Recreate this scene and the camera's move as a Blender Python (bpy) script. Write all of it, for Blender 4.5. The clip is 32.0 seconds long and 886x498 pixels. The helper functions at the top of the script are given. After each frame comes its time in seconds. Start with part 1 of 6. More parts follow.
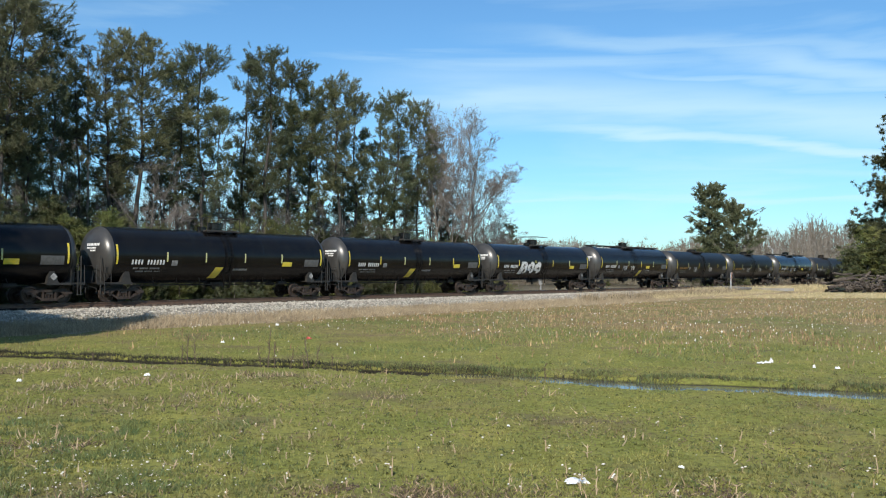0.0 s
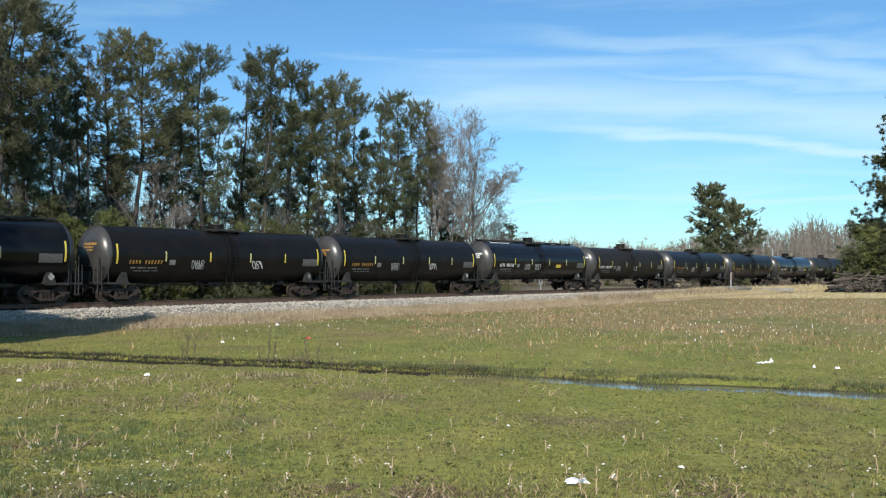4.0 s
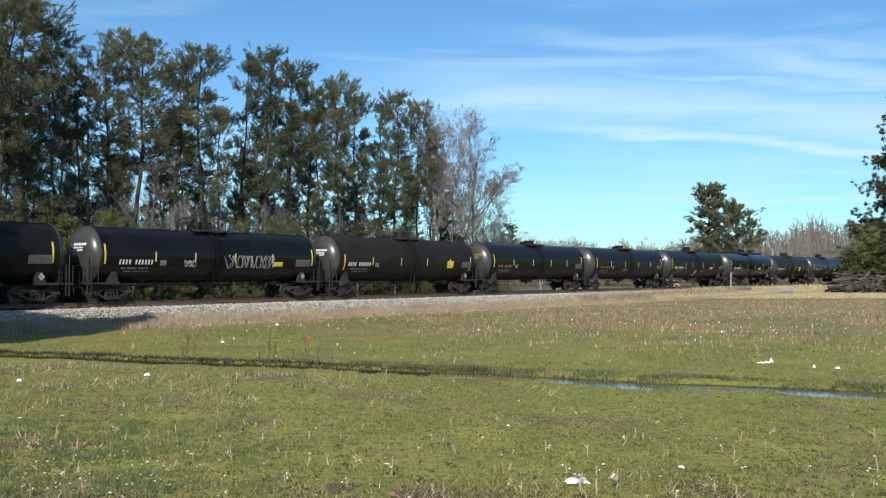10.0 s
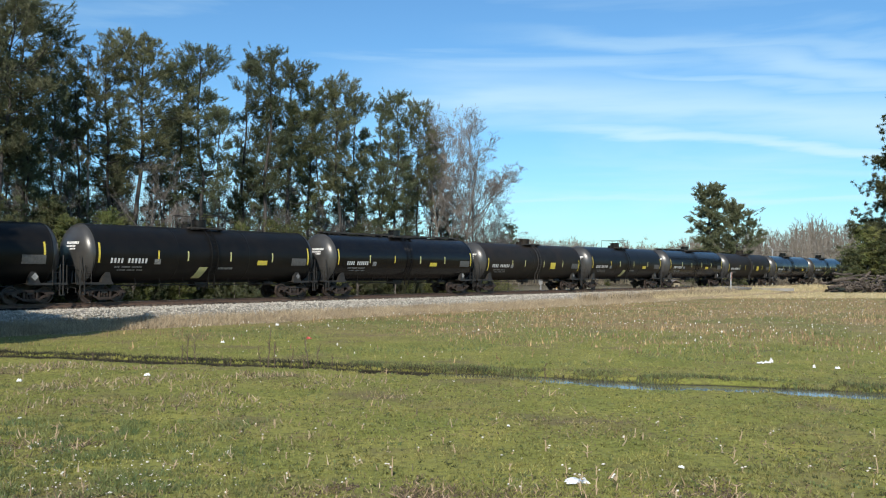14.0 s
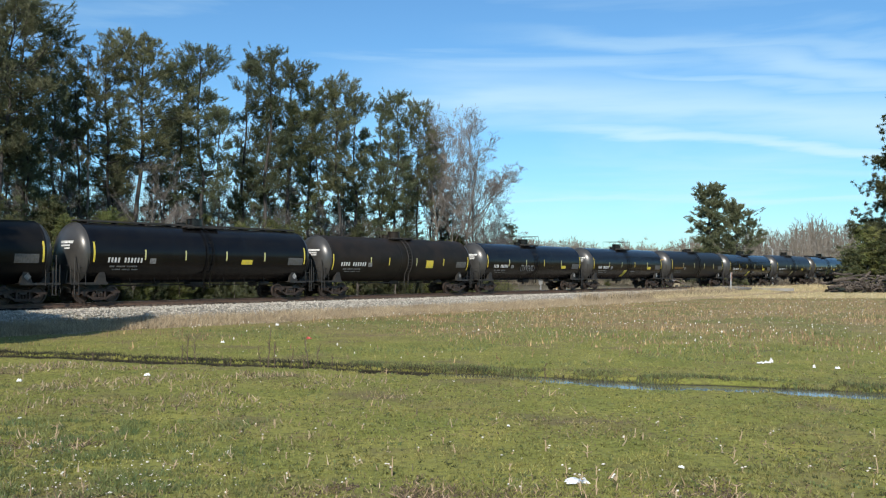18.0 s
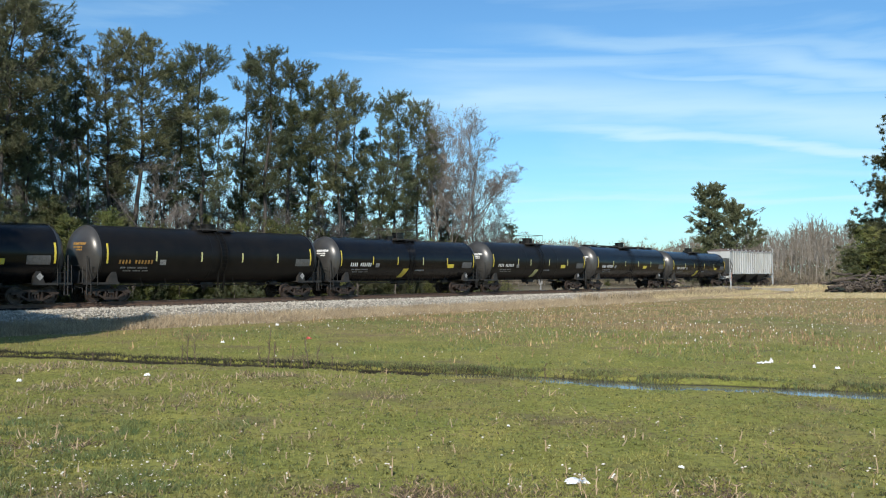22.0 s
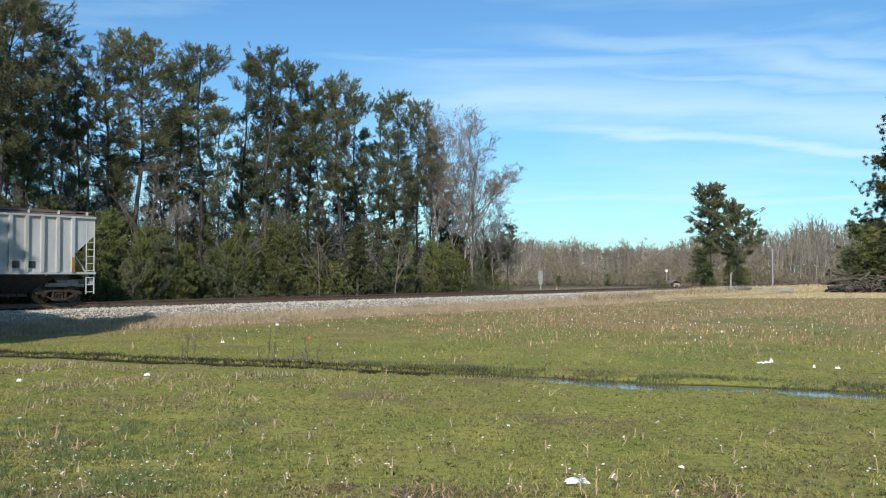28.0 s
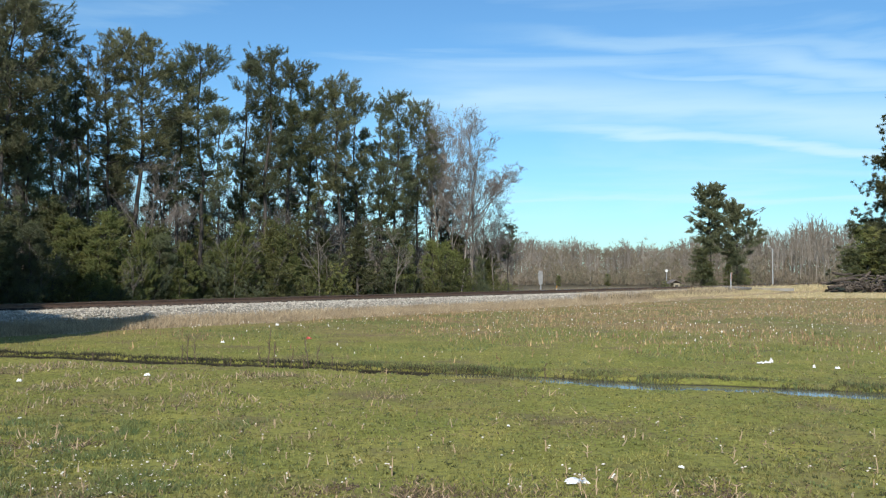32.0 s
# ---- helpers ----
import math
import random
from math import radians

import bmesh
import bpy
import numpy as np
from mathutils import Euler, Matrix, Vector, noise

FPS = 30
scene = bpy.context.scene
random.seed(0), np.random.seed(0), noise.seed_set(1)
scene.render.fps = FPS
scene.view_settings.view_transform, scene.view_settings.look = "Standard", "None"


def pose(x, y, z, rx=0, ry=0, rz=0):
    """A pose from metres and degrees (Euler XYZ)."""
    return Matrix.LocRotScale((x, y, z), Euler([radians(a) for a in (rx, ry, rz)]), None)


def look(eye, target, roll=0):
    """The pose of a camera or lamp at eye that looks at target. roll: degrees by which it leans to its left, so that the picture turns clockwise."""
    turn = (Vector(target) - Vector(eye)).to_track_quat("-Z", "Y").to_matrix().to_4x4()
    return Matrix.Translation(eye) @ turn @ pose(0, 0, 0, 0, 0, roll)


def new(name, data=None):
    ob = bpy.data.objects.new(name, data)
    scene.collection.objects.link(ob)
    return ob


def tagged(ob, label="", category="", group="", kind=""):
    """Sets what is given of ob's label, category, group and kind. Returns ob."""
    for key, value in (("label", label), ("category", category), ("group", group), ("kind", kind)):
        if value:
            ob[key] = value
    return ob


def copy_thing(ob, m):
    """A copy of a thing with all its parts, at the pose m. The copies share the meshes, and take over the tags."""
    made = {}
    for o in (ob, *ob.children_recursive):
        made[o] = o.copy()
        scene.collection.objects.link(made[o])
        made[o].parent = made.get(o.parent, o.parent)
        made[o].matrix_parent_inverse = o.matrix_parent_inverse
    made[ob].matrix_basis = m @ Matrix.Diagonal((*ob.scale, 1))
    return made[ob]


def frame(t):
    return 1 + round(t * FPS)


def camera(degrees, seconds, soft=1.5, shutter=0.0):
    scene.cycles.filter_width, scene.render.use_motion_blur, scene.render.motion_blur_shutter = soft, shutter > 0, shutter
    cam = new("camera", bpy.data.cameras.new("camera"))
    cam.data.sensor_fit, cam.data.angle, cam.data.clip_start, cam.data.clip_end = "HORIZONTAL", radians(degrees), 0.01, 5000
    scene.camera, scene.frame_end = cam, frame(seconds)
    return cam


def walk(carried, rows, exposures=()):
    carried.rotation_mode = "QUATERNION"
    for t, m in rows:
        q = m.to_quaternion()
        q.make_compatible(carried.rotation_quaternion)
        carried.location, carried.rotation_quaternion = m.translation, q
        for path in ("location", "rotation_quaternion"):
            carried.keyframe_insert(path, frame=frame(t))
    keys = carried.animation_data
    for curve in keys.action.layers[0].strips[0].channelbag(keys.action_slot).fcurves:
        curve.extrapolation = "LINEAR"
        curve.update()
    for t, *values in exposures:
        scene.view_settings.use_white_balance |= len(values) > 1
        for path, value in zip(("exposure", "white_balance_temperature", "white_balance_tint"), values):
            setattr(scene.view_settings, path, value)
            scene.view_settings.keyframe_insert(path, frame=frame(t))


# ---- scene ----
EYE = 2.75                       # camera over the field
RAIL = 1.18                      # rail head over the field
SECONDS = 32.0
cam = camera(52.2, SECONDS, soft=1.1)
walk(cam, [(0.0, pose(0, 0, EYE, 91.575, 0, 0)), (SECONDS, pose(0, 0, EYE, 91.575, 0, 0))])

# ---- light ----
SUN_EL, SUN_AZ = 33.0, 260.0     # elevation, and bearing (counter-clockwise from +x) of the sun
sun_from = Vector((math.cos(radians(SUN_AZ)) * math.cos(radians(SUN_EL)),
                   math.sin(radians(SUN_AZ)) * math.cos(radians(SUN_EL)), math.sin(radians(SUN_EL))))
sun = new("sun", bpy.data.lights.new("sun", "SUN"))
sun.data.energy, sun.data.angle, sun.data.color = 5.0, radians(0.53), (1.0, 0.93, 0.82)
sun.matrix_world = look(sun_from * 100, (0, 0, 0))

world = bpy.data.worlds.new("world")
scene.world = world
world.use_nodes = True
wn, wl = world.node_tree.nodes, world.node_tree.links
wn.clear()
sky = wn.new("ShaderNodeTexSky")
sky.sky_type, sky.sun_disc = "NISHITA", False
sky.sun_elevation, sky.sun_rotation = radians(SUN_EL), radians(90 - SUN_AZ)
sky.air_density, sky.dust_density, sky.ozone_density = 1.0, 0.4, 1.6
coord = wn.new("ShaderNodeTexCoord")
stretch = wn.new("ShaderNodeMapping")
stretch.inputs["Rotation"].default_value = (0, radians(4), 0)
stretch.inputs["Scale"].default_value = (1.5, 1.5, 13.0)
wisp = wn.new("ShaderNodeTexNoise")
wisp.inputs["Scale"].default_value, wisp.inputs["Detail"].default_value = 1.35, 6.0
wisp.inputs["Roughness"].default_value, wisp.inputs["Distortion"].default_value = 0.52, 0.5
band = wn.new("ShaderNodeMapRange")
band.inputs["From Min"].default_value, band.inputs["From Max"].default_value = 0.50, 0.80
band.inputs["To Max"].default_value = 0.55
veil = wn.new("ShaderNodeMix")
veil.data_type = "RGBA"
veil.inputs["B"].default_value = (6.2, 8.2, 8.9, 1)
back = wn.new("ShaderNodeBackground")
back.inputs["Strength"].default_value = 0.118
out = wn.new("ShaderNodeOutputWorld")
wl.new(coord.outputs["Generated"], stretch.inputs["Vector"])
wl.new(stretch.outputs["Vector"], wisp.inputs["Vector"])
wl.new(wisp.outputs["Fac"], band.inputs["Value"])


def world_math(op, *inputs):
    m = wn.new("ShaderNodeMath")
    m.operation = op
    for i, v in enumerate(inputs):
        if isinstance(v, (int, float)):
            m.inputs[i].default_value = v
        else:
            wl.new(v, m.inputs[i])
    return m.outputs[0]


def world_range(v, lo, hi, a=0.0, z=1.0):
    r = wn.new("ShaderNodeMapRange")
    r.interpolation_type = "SMOOTHSTEP"
    for k, x in (("From Min", lo), ("From Max", hi), ("To Min", a), ("To Max", z)):
        r.inputs[k].default_value = x
    wl.new(v, r.inputs["Value"])
    return r.outputs["Result"]


# long streaks of high cirrus: height at the middle bearing, slope, half width, density, where they begin and end
axes = wn.new("ShaderNodeSeparateXYZ")
wl.new(coord.outputs["Generated"], axes.inputs[0])
ahead = world_math("MAXIMUM", axes.outputs["Y"], 0.05)
side_u, rise_e = world_math("DIVIDE", axes.outputs["X"], ahead), world_math("DIVIDE", axes.outputs["Z"], ahead)
fine = wn.new("ShaderNodeTexNoise")
fine.inputs["Scale"].default_value, fine.inputs["Detail"].default_value = 3.2, 7.0
wl.new(stretch.outputs["Vector"], fine.inputs["Vector"])
ragged = world_math("MULTIPLY_ADD", fine.outputs["Fac"], 0.05, -0.025)
cloud = band.outputs["Result"]
for a, slope, half_w, dense, u0, u1 in ((0.1767, -0.084, 0.012, 0.66, 0.0, 0.25), (0.0875, 0.0, 0.007, 0.35, 0.02, 0.08), (0.203, -0.06, 0.045, 0.55, -0.16, 0.06),
                                        (0.300, -0.16, 0.026, 0.45, 0.22, 0.40), (0.268, -0.03, 0.014, 0.30, -0.02, 0.2), (0.130, -0.05, 0.010, 0.30, 0.05, 0.3), (0.235, -0.05, 0.012, 0.35, 0.1, 0.3)):
    off = world_math("ABSOLUTE", world_math("SUBTRACT", world_math("ADD", rise_e, ragged), world_math("MULTIPLY_ADD", side_u, slope, a)))
    streak = world_math("MULTIPLY", world_range(off, 0.0, half_w, dense, 0.0), world_range(side_u, u0, u1))
    streak = world_math("MULTIPLY", streak, world_range(axes.outputs["Y"], 0.1, 0.4))
    cloud = world_math("MAXIMUM", cloud, world_math("MULTIPLY", streak, world_range(fine.outputs["Fac"], 0.25, 0.6, 0.45, 1.0)))
wl.new(cloud, veil.inputs["Factor"])
deep = wn.new("ShaderNodeMix")
deep.data_type, deep.blend_type = "RGBA", "MULTIPLY"
deep.inputs["Factor"].default_value = 1.0
deep.inputs["B"].default_value = (0.60, 0.96, 1.20, 1)
wl.new(sky.outputs["Color"], deep.inputs["A"])
wl.new(deep.outputs["Result"], veil.inputs["A"])
wl.new(veil.outputs["Result"], back.inputs["Color"])
wl.new(back.outputs["Background"], out.inputs["Surface"])
scene.view_settings.exposure = 0.0

# ---- materials ----


def material(name, color, rough=0.7, metal=0.0, second=None, scale=4.0, contrast=0.5, bump=0.0, bump_scale=None,
             island=0.0, per_object=0.0, through_light=0.0, spec=0.5, dirt=None, dirt_scale=0.6, dirt_amount=0.5,
             stretch_xyz=(1, 1, 1), coat=0.0):
    """A surface of two colours in a noise, with stains at a second scale, relief, and a spread of tone by piece."""
    m = bpy.data.materials.new(name)
    m.use_nodes = True
    n, l = m.node_tree.nodes, m.node_tree.links
    b = n["Principled BSDF"]
    b.inputs["Roughness"].default_value, b.inputs["Metallic"].default_value = rough, metal
    b.inputs["Specular IOR Level"].default_value = spec
    b.inputs["Coat Weight"].default_value, b.inputs["Coat Roughness"].default_value = coat, 0.2
    tc = n.new("ShaderNodeTexCoord")
    mp = n.new("ShaderNodeMapping")
    mp.inputs["Scale"].default_value = stretch_xyz
    l.new(tc.outputs["Object"], mp.inputs["Vector"])

    def noise_node(s, detail=5.0):
        t = n.new("ShaderNodeTexNoise")
        t.inputs["Scale"].default_value, t.inputs["Detail"].default_value = s, detail
        l.new(mp.outputs["Vector"], t.inputs["Vector"])
        return t

    def mix(a, b_color, factor):
        x = n.new("ShaderNodeMix")
        x.data_type = "RGBA"
        l.new(a, x.inputs["A"])
        x.inputs["B"].default_value = (*b_color, 1)
        l.new(factor, x.inputs["Factor"])
        return x.outputs["Result"]

    def ranged(value, lo, hi, top=1.0):
        r = n.new("ShaderNodeMapRange")
        r.inputs["From Min"].default_value, r.inputs["From Max"].default_value = lo, hi
        r.inputs["To Max"].default_value = top
        l.new(value, r.inputs["Value"])
        return r.outputs["Result"]

    base = n.new("ShaderNodeRGB")
    base.outputs[0].default_value = (*color, 1)
    col = base.outputs[0]
    if second:
        col = mix(col, second, ranged(noise_node(scale).outputs["Fac"], 0.5 - 0.5 * contrast * 0.5, 0.5 + 0.5 * contrast * 0.5))
    if dirt:
        col = mix(col, dirt, ranged(noise_node(dirt_scale, 3.0).outputs["Fac"], 0.45, 0.7, dirt_amount))
    for amount, source in ((island, "island"), (per_object, "object")):
        if amount:
            g = n.new("ShaderNodeNewGeometry") if source == "island" else n.new("ShaderNodeObjectInfo")
            h = n.new("ShaderNodeHueSaturation")
            v = n.new("ShaderNodeMapRange")
            v.inputs["To Min"].default_value, v.inputs["To Max"].default_value = 1 - amount, 1 + amount
            rnd = g.outputs["Random Per Island"] if source == "island" else g.outputs["Random"]
            l.new(rnd, v.inputs["Value"])
            l.new(v.outputs["Result"], h.inputs["Value"])
            l.new(col, h.inputs["Color"])
            col = h.outputs["Color"]
    l.new(col, b.inputs["Base Color"])
    if bump:
        bp = n.new("ShaderNodeBump")
        bp.inputs["Strength"].default_value = bump
        bp.inputs["Distance"].default_value = 0.05
        l.new(noise_node(bump_scale or scale * 3).outputs["Fac"], bp.inputs["Height"])
        l.new(bp.outputs["Normal"], b.inputs["Normal"])
    if through_light:
        tr = n.new("ShaderNodeBsdfTranslucent")
        l.new(col, tr.inputs["Color"])
        mx = n.new("ShaderNodeMixShader")
        mx.inputs["Fac"].default_value = through_light
        l.new(b.outputs["BSDF"], mx.inputs[1])
        l.new(tr.outputs["BSDF"], mx.inputs[2])
        l.new(mx.outputs["Shader"], n["Material Output"].inputs["Surface"])
    return m


GLOSS = material("glossy black tank paint", (0.005, 0.005, 0.006), 0.22, second=(0.008, 0.008, 0.008), scale=1.2, dirt=(0.014, 0.012, 0.010), dirt_scale=0.5, dirt_amount=0.3, bump=0.02, bump_scale=1.2, spec=0.31)
SATIN = material("satin black tank paint", (0.007, 0.007, 0.007), 0.36, second=(0.011, 0.010, 0.009), scale=1.4, dirt=(0.018, 0.015, 0.012), dirt_scale=0.5, dirt_amount=0.35, bump=0.02, bump_scale=1.5, spec=0.22)
DUSTY = material("dusty faded black tank paint", (0.013, 0.011, 0.008), 0.5, second=(0.020, 0.016, 0.012), scale=1.6, dirt=(0.036, 0.024, 0.016), dirt_scale=0.45, dirt_amount=0.6, bump=0.03, bump_scale=2, spec=0.22)
# black tank paint lightened to grey for the sun on the heads
HEAD_SUNLIT = material("black head paint greyed for sunlight", (0.046, 0.045, 0.043), 0.33, second=(0.035, 0.034, 0.033), scale=2.2, dirt=(0.075, 0.070, 0.064), dirt_scale=0.9, dirt_amount=0.5, bump=0.02, bump_scale=2, spec=0.6)
UNDER = material("black underframe paint", (0.022, 0.021, 0.020), 0.6, second=(0.05, 0.042, 0.036), scale=3, bump=0.1)
RUST = material("rusty cast steel", (0.026, 0.018, 0.014), 0.75, second=(0.052, 0.036, 0.028), scale=6, bump=0.2)
WHEEL = material("worn wheel steel", (0.075, 0.055, 0.045), 0.5, metal=0.3, second=(0.04, 0.028, 0.022), scale=5)
TREAD = material("bright running steel", (0.55, 0.53, 0.5), 0.25, metal=0.9)
GREYSTEEL = material("grey dusty steel", (0.036, 0.033, 0.030), 0.6, second=(0.022, 0.020, 0.018), scale=4, bump=0.1)
YELLOW = material("yellow reflective strip", (0.75, 0.58, 0.05), 0.4, second=(0.6, 0.5, 0.1), scale=6)
PALE_YELLOW = material("faded yellow strip", (0.62, 0.60, 0.24), 0.4, second=(0.5, 0.48, 0.25), scale=6)
WHITE = material("white stencil paint", (0.75, 0.75, 0.73), 0.6, second=(0.55, 0.55, 0.53), scale=8)
DIM_WHITE = material("worn white stencil paint", (0.26, 0.26, 0.255), 0.6, second=(0.12, 0.12, 0.12), scale=8)
CHALK = material("thin chalky white spray paint", (0.42, 0.42, 0.41), 0.7, second=(0.24, 0.24, 0.235), scale=6)
ORANGE = material("orange yellow stencil paint", (0.38, 0.20, 0.04), 0.6, second=(0.22, 0.13, 0.04), scale=8)
PANEL_GREY = material("grey data panel", (0.12, 0.12, 0.117), 0.6, second=(0.08, 0.08, 0.078), scale=9)
PANEL_BLACK = material("black outline paint", (0.012, 0.012, 0.012), 0.6)
RED = material("red paint", (0.5, 0.05, 0.04), 0.5, second=(0.4, 0.08, 0.06), scale=5)
FADED_RED = material("faded red paint", (0.42, 0.20, 0.13), 0.7, second=(0.5, 0.34, 0.26), scale=6)
HOPPER_PAINT = material("chalky light grey hopper paint", (0.46, 0.475, 0.475), 0.6, second=(0.38, 0.39, 0.385), scale=1.5, dirt=(0.31, 0.29, 0.25), dirt_scale=0.7, dirt_amount=0.4, bump=0.03, stretch_xyz=(1, 1, 0.25))
HOPPER_ROOF = material("rusty grey roof", (0.11, 0.085, 0.078), 0.7, second=(0.17, 0.13, 0.118), scale=3)
RAIL_RUST = material("rusty rail steel", (0.085, 0.05, 0.035), 0.7, second=(0.12, 0.075, 0.05), scale=8)
TIE_WOOD = material("creosoted tie wood", (0.06, 0.045, 0.035), 0.85, second=(0.11, 0.085, 0.07), scale=9, per_object=0.3, bump=0.4, stretch_xyz=(4, 0.6, 4))
STONE = material("grey ballast stone", (0.43, 0.40, 0.34), 0.85, second=(0.31, 0.28, 0.235), scale=18, island=0.4, bump=0.2, bump_scale=60)
BALLAST = material("grey ballast bed", (0.30, 0.275, 0.23), 0.9, second=(0.16, 0.145, 0.12), scale=9, contrast=0.9, bump=1.0, bump_scale=14, dirt=(0.24, 0.21, 0.17), dirt_scale=0.5)
NEEDLES = material("pine needles", (0.096, 0.118, 0.058), 0.55, second=(0.145, 0.160, 0.083), scale=0.6, island=0.4, per_object=0.2, through_light=0.2)
NEEDLES_BROWN = material("olive pine needles", (0.118, 0.126, 0.060), 0.55, second=(0.160, 0.160, 0.080), scale=0.6, island=0.4, per_object=0.18, through_light=0.2)
YOUNG_NEEDLES = material("young pine needles", (0.135, 0.165, 0.050), 0.55, second=(0.190, 0.200, 0.068), scale=0.8, island=0.4, per_object=0.3, through_light=0.25)
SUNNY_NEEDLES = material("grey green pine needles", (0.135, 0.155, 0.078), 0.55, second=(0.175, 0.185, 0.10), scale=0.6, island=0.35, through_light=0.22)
CEDAR = material("cedar foliage", (0.080, 0.094, 0.038), 0.6, second=(0.125, 0.130, 0.055), scale=0.8, island=0.45, per_object=0.35, through_light=0.2)
BROADLEAF = material("evergreen shrub leaves", (0.135, 0.155, 0.048), 0.55, second=(0.20, 0.20, 0.075), scale=0.9, island=0.45, per_object=0.45, through_light=0.28)
PINE_BARK = material("grey brown pine bark", (0.078, 0.069, 0.061), 0.9, second=(0.036, 0.032, 0.029), scale=6, bump=0.6, stretch_xyz=(1, 1, 0.3), per_object=0.3)
PALE_BARK = material("pale grey bark", (0.22, 0.195, 0.17), 0.9, second=(0.14, 0.12, 0.105), scale=5, bump=0.4, stretch_xyz=(1, 1, 0.3), per_object=0.25)
TWIGS = material("reddish grey twigs", (0.26, 0.238, 0.22), 0.9, second=(0.17, 0.15, 0.137), scale=2, island=0.3)
WOOD_TWIGS = material("dark grey wood twigs", (0.27, 0.24, 0.205), 0.95, second=(0.14, 0.12, 0.10), scale=0.3, island=0.4)
FAR_TWIGS = material("far grey brown twigs", (0.225, 0.195, 0.160), 0.95, second=(0.15, 0.128, 0.102), scale=0.15, island=0.45)
PALE_TWIGS = material("pale grey far branches", (0.29, 0.26, 0.225), 0.95, second=(0.18, 0.158, 0.13), scale=0.15, island=0.4)
FAR_SCRUB = material("far brown scrub", (0.22, 0.18, 0.135), 0.95, second=(0.15, 0.135, 0.085), scale=0.12, island=0.5)
GRASS = material("green field weeds", (0.205, 0.222, 0.060), 0.7, second=(0.315, 0.292, 0.092), scale=0.9, island=0.45, through_light=0.25, dirt=(0.21, 0.16, 0.085), dirt_scale=0.35, dirt_amount=0.6)
VERGE = material("pale mown grass", (0.60, 0.50, 0.30), 0.8, second=(0.50, 0.42, 0.23), scale=0.25, island=0.3, through_light=0.2)
ORANGE_STALK = material("orange brown stalks", (0.42, 0.29, 0.15), 0.85, second=(0.17, 0.105, 0.055), scale=2, island=0.4)
DRY_GRASS = material("dry straw grass", (0.48, 0.385, 0.255), 0.8, second=(0.35, 0.275, 0.18), scale=0.7, island=0.35, through_light=0.2)
STALK = material("dead cotton stalks", (0.44, 0.33, 0.21), 0.85, second=(0.24, 0.165, 0.10), scale=2, island=0.45)
BRUSH = material("olive brown brush", (0.11, 0.10, 0.045), 0.8, second=(0.075, 0.06, 0.035), scale=0.8, island=0.45, through_light=0.15)
DARK_STALK = material("dark dead weed stalks", (0.105, 0.075, 0.052), 0.9, island=0.4)
LUSH = material("blue green rank grass", (0.115, 0.16, 0.06), 0.65, second=(0.20, 0.215, 0.07), scale=1.2, island=0.45, through_light=0.25)
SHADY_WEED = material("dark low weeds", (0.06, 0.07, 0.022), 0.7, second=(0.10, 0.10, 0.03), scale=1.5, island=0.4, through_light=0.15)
LINT = material("white cotton lint", (0.76, 0.73, 0.67), 0.9, second=(0.62, 0.58, 0.52), scale=20, island=0.12)
LITTER = material("white plastic litter", (0.82, 0.83, 0.84), 0.45, second=(0.7, 0.7, 0.7), scale=9)
REED = material("dark ditch grass", (0.028, 0.028, 0.014), 0.75, second=(0.055, 0.048, 0.026), scale=1.5, island=0.5)
CONCRETE = material("weathered concrete", (0.30, 0.28, 0.25), 0.85, second=(0.22, 0.205, 0.185), scale=2, bump=0.3)
LOG = material("old dark timber", (0.045, 0.034, 0.027), 0.9, second=(0.11, 0.088, 0.07), scale=5, bump=0.4, per_object=0.5)
SHED_WALL = material("tan painted boards", (0.34, 0.30, 0.21), 0.7, second=(0.24, 0.21, 0.15), scale=3)
SHED_ROOF = material("brown tin roof", (0.16, 0.13, 0.105), 0.6, second=(0.22, 0.18, 0.15), scale=2)
GALVANISED = material("galvanised steel", (0.45, 0.46, 0.47), 0.45, metal=0.5, second=(0.36, 0.37, 0.38), scale=6)


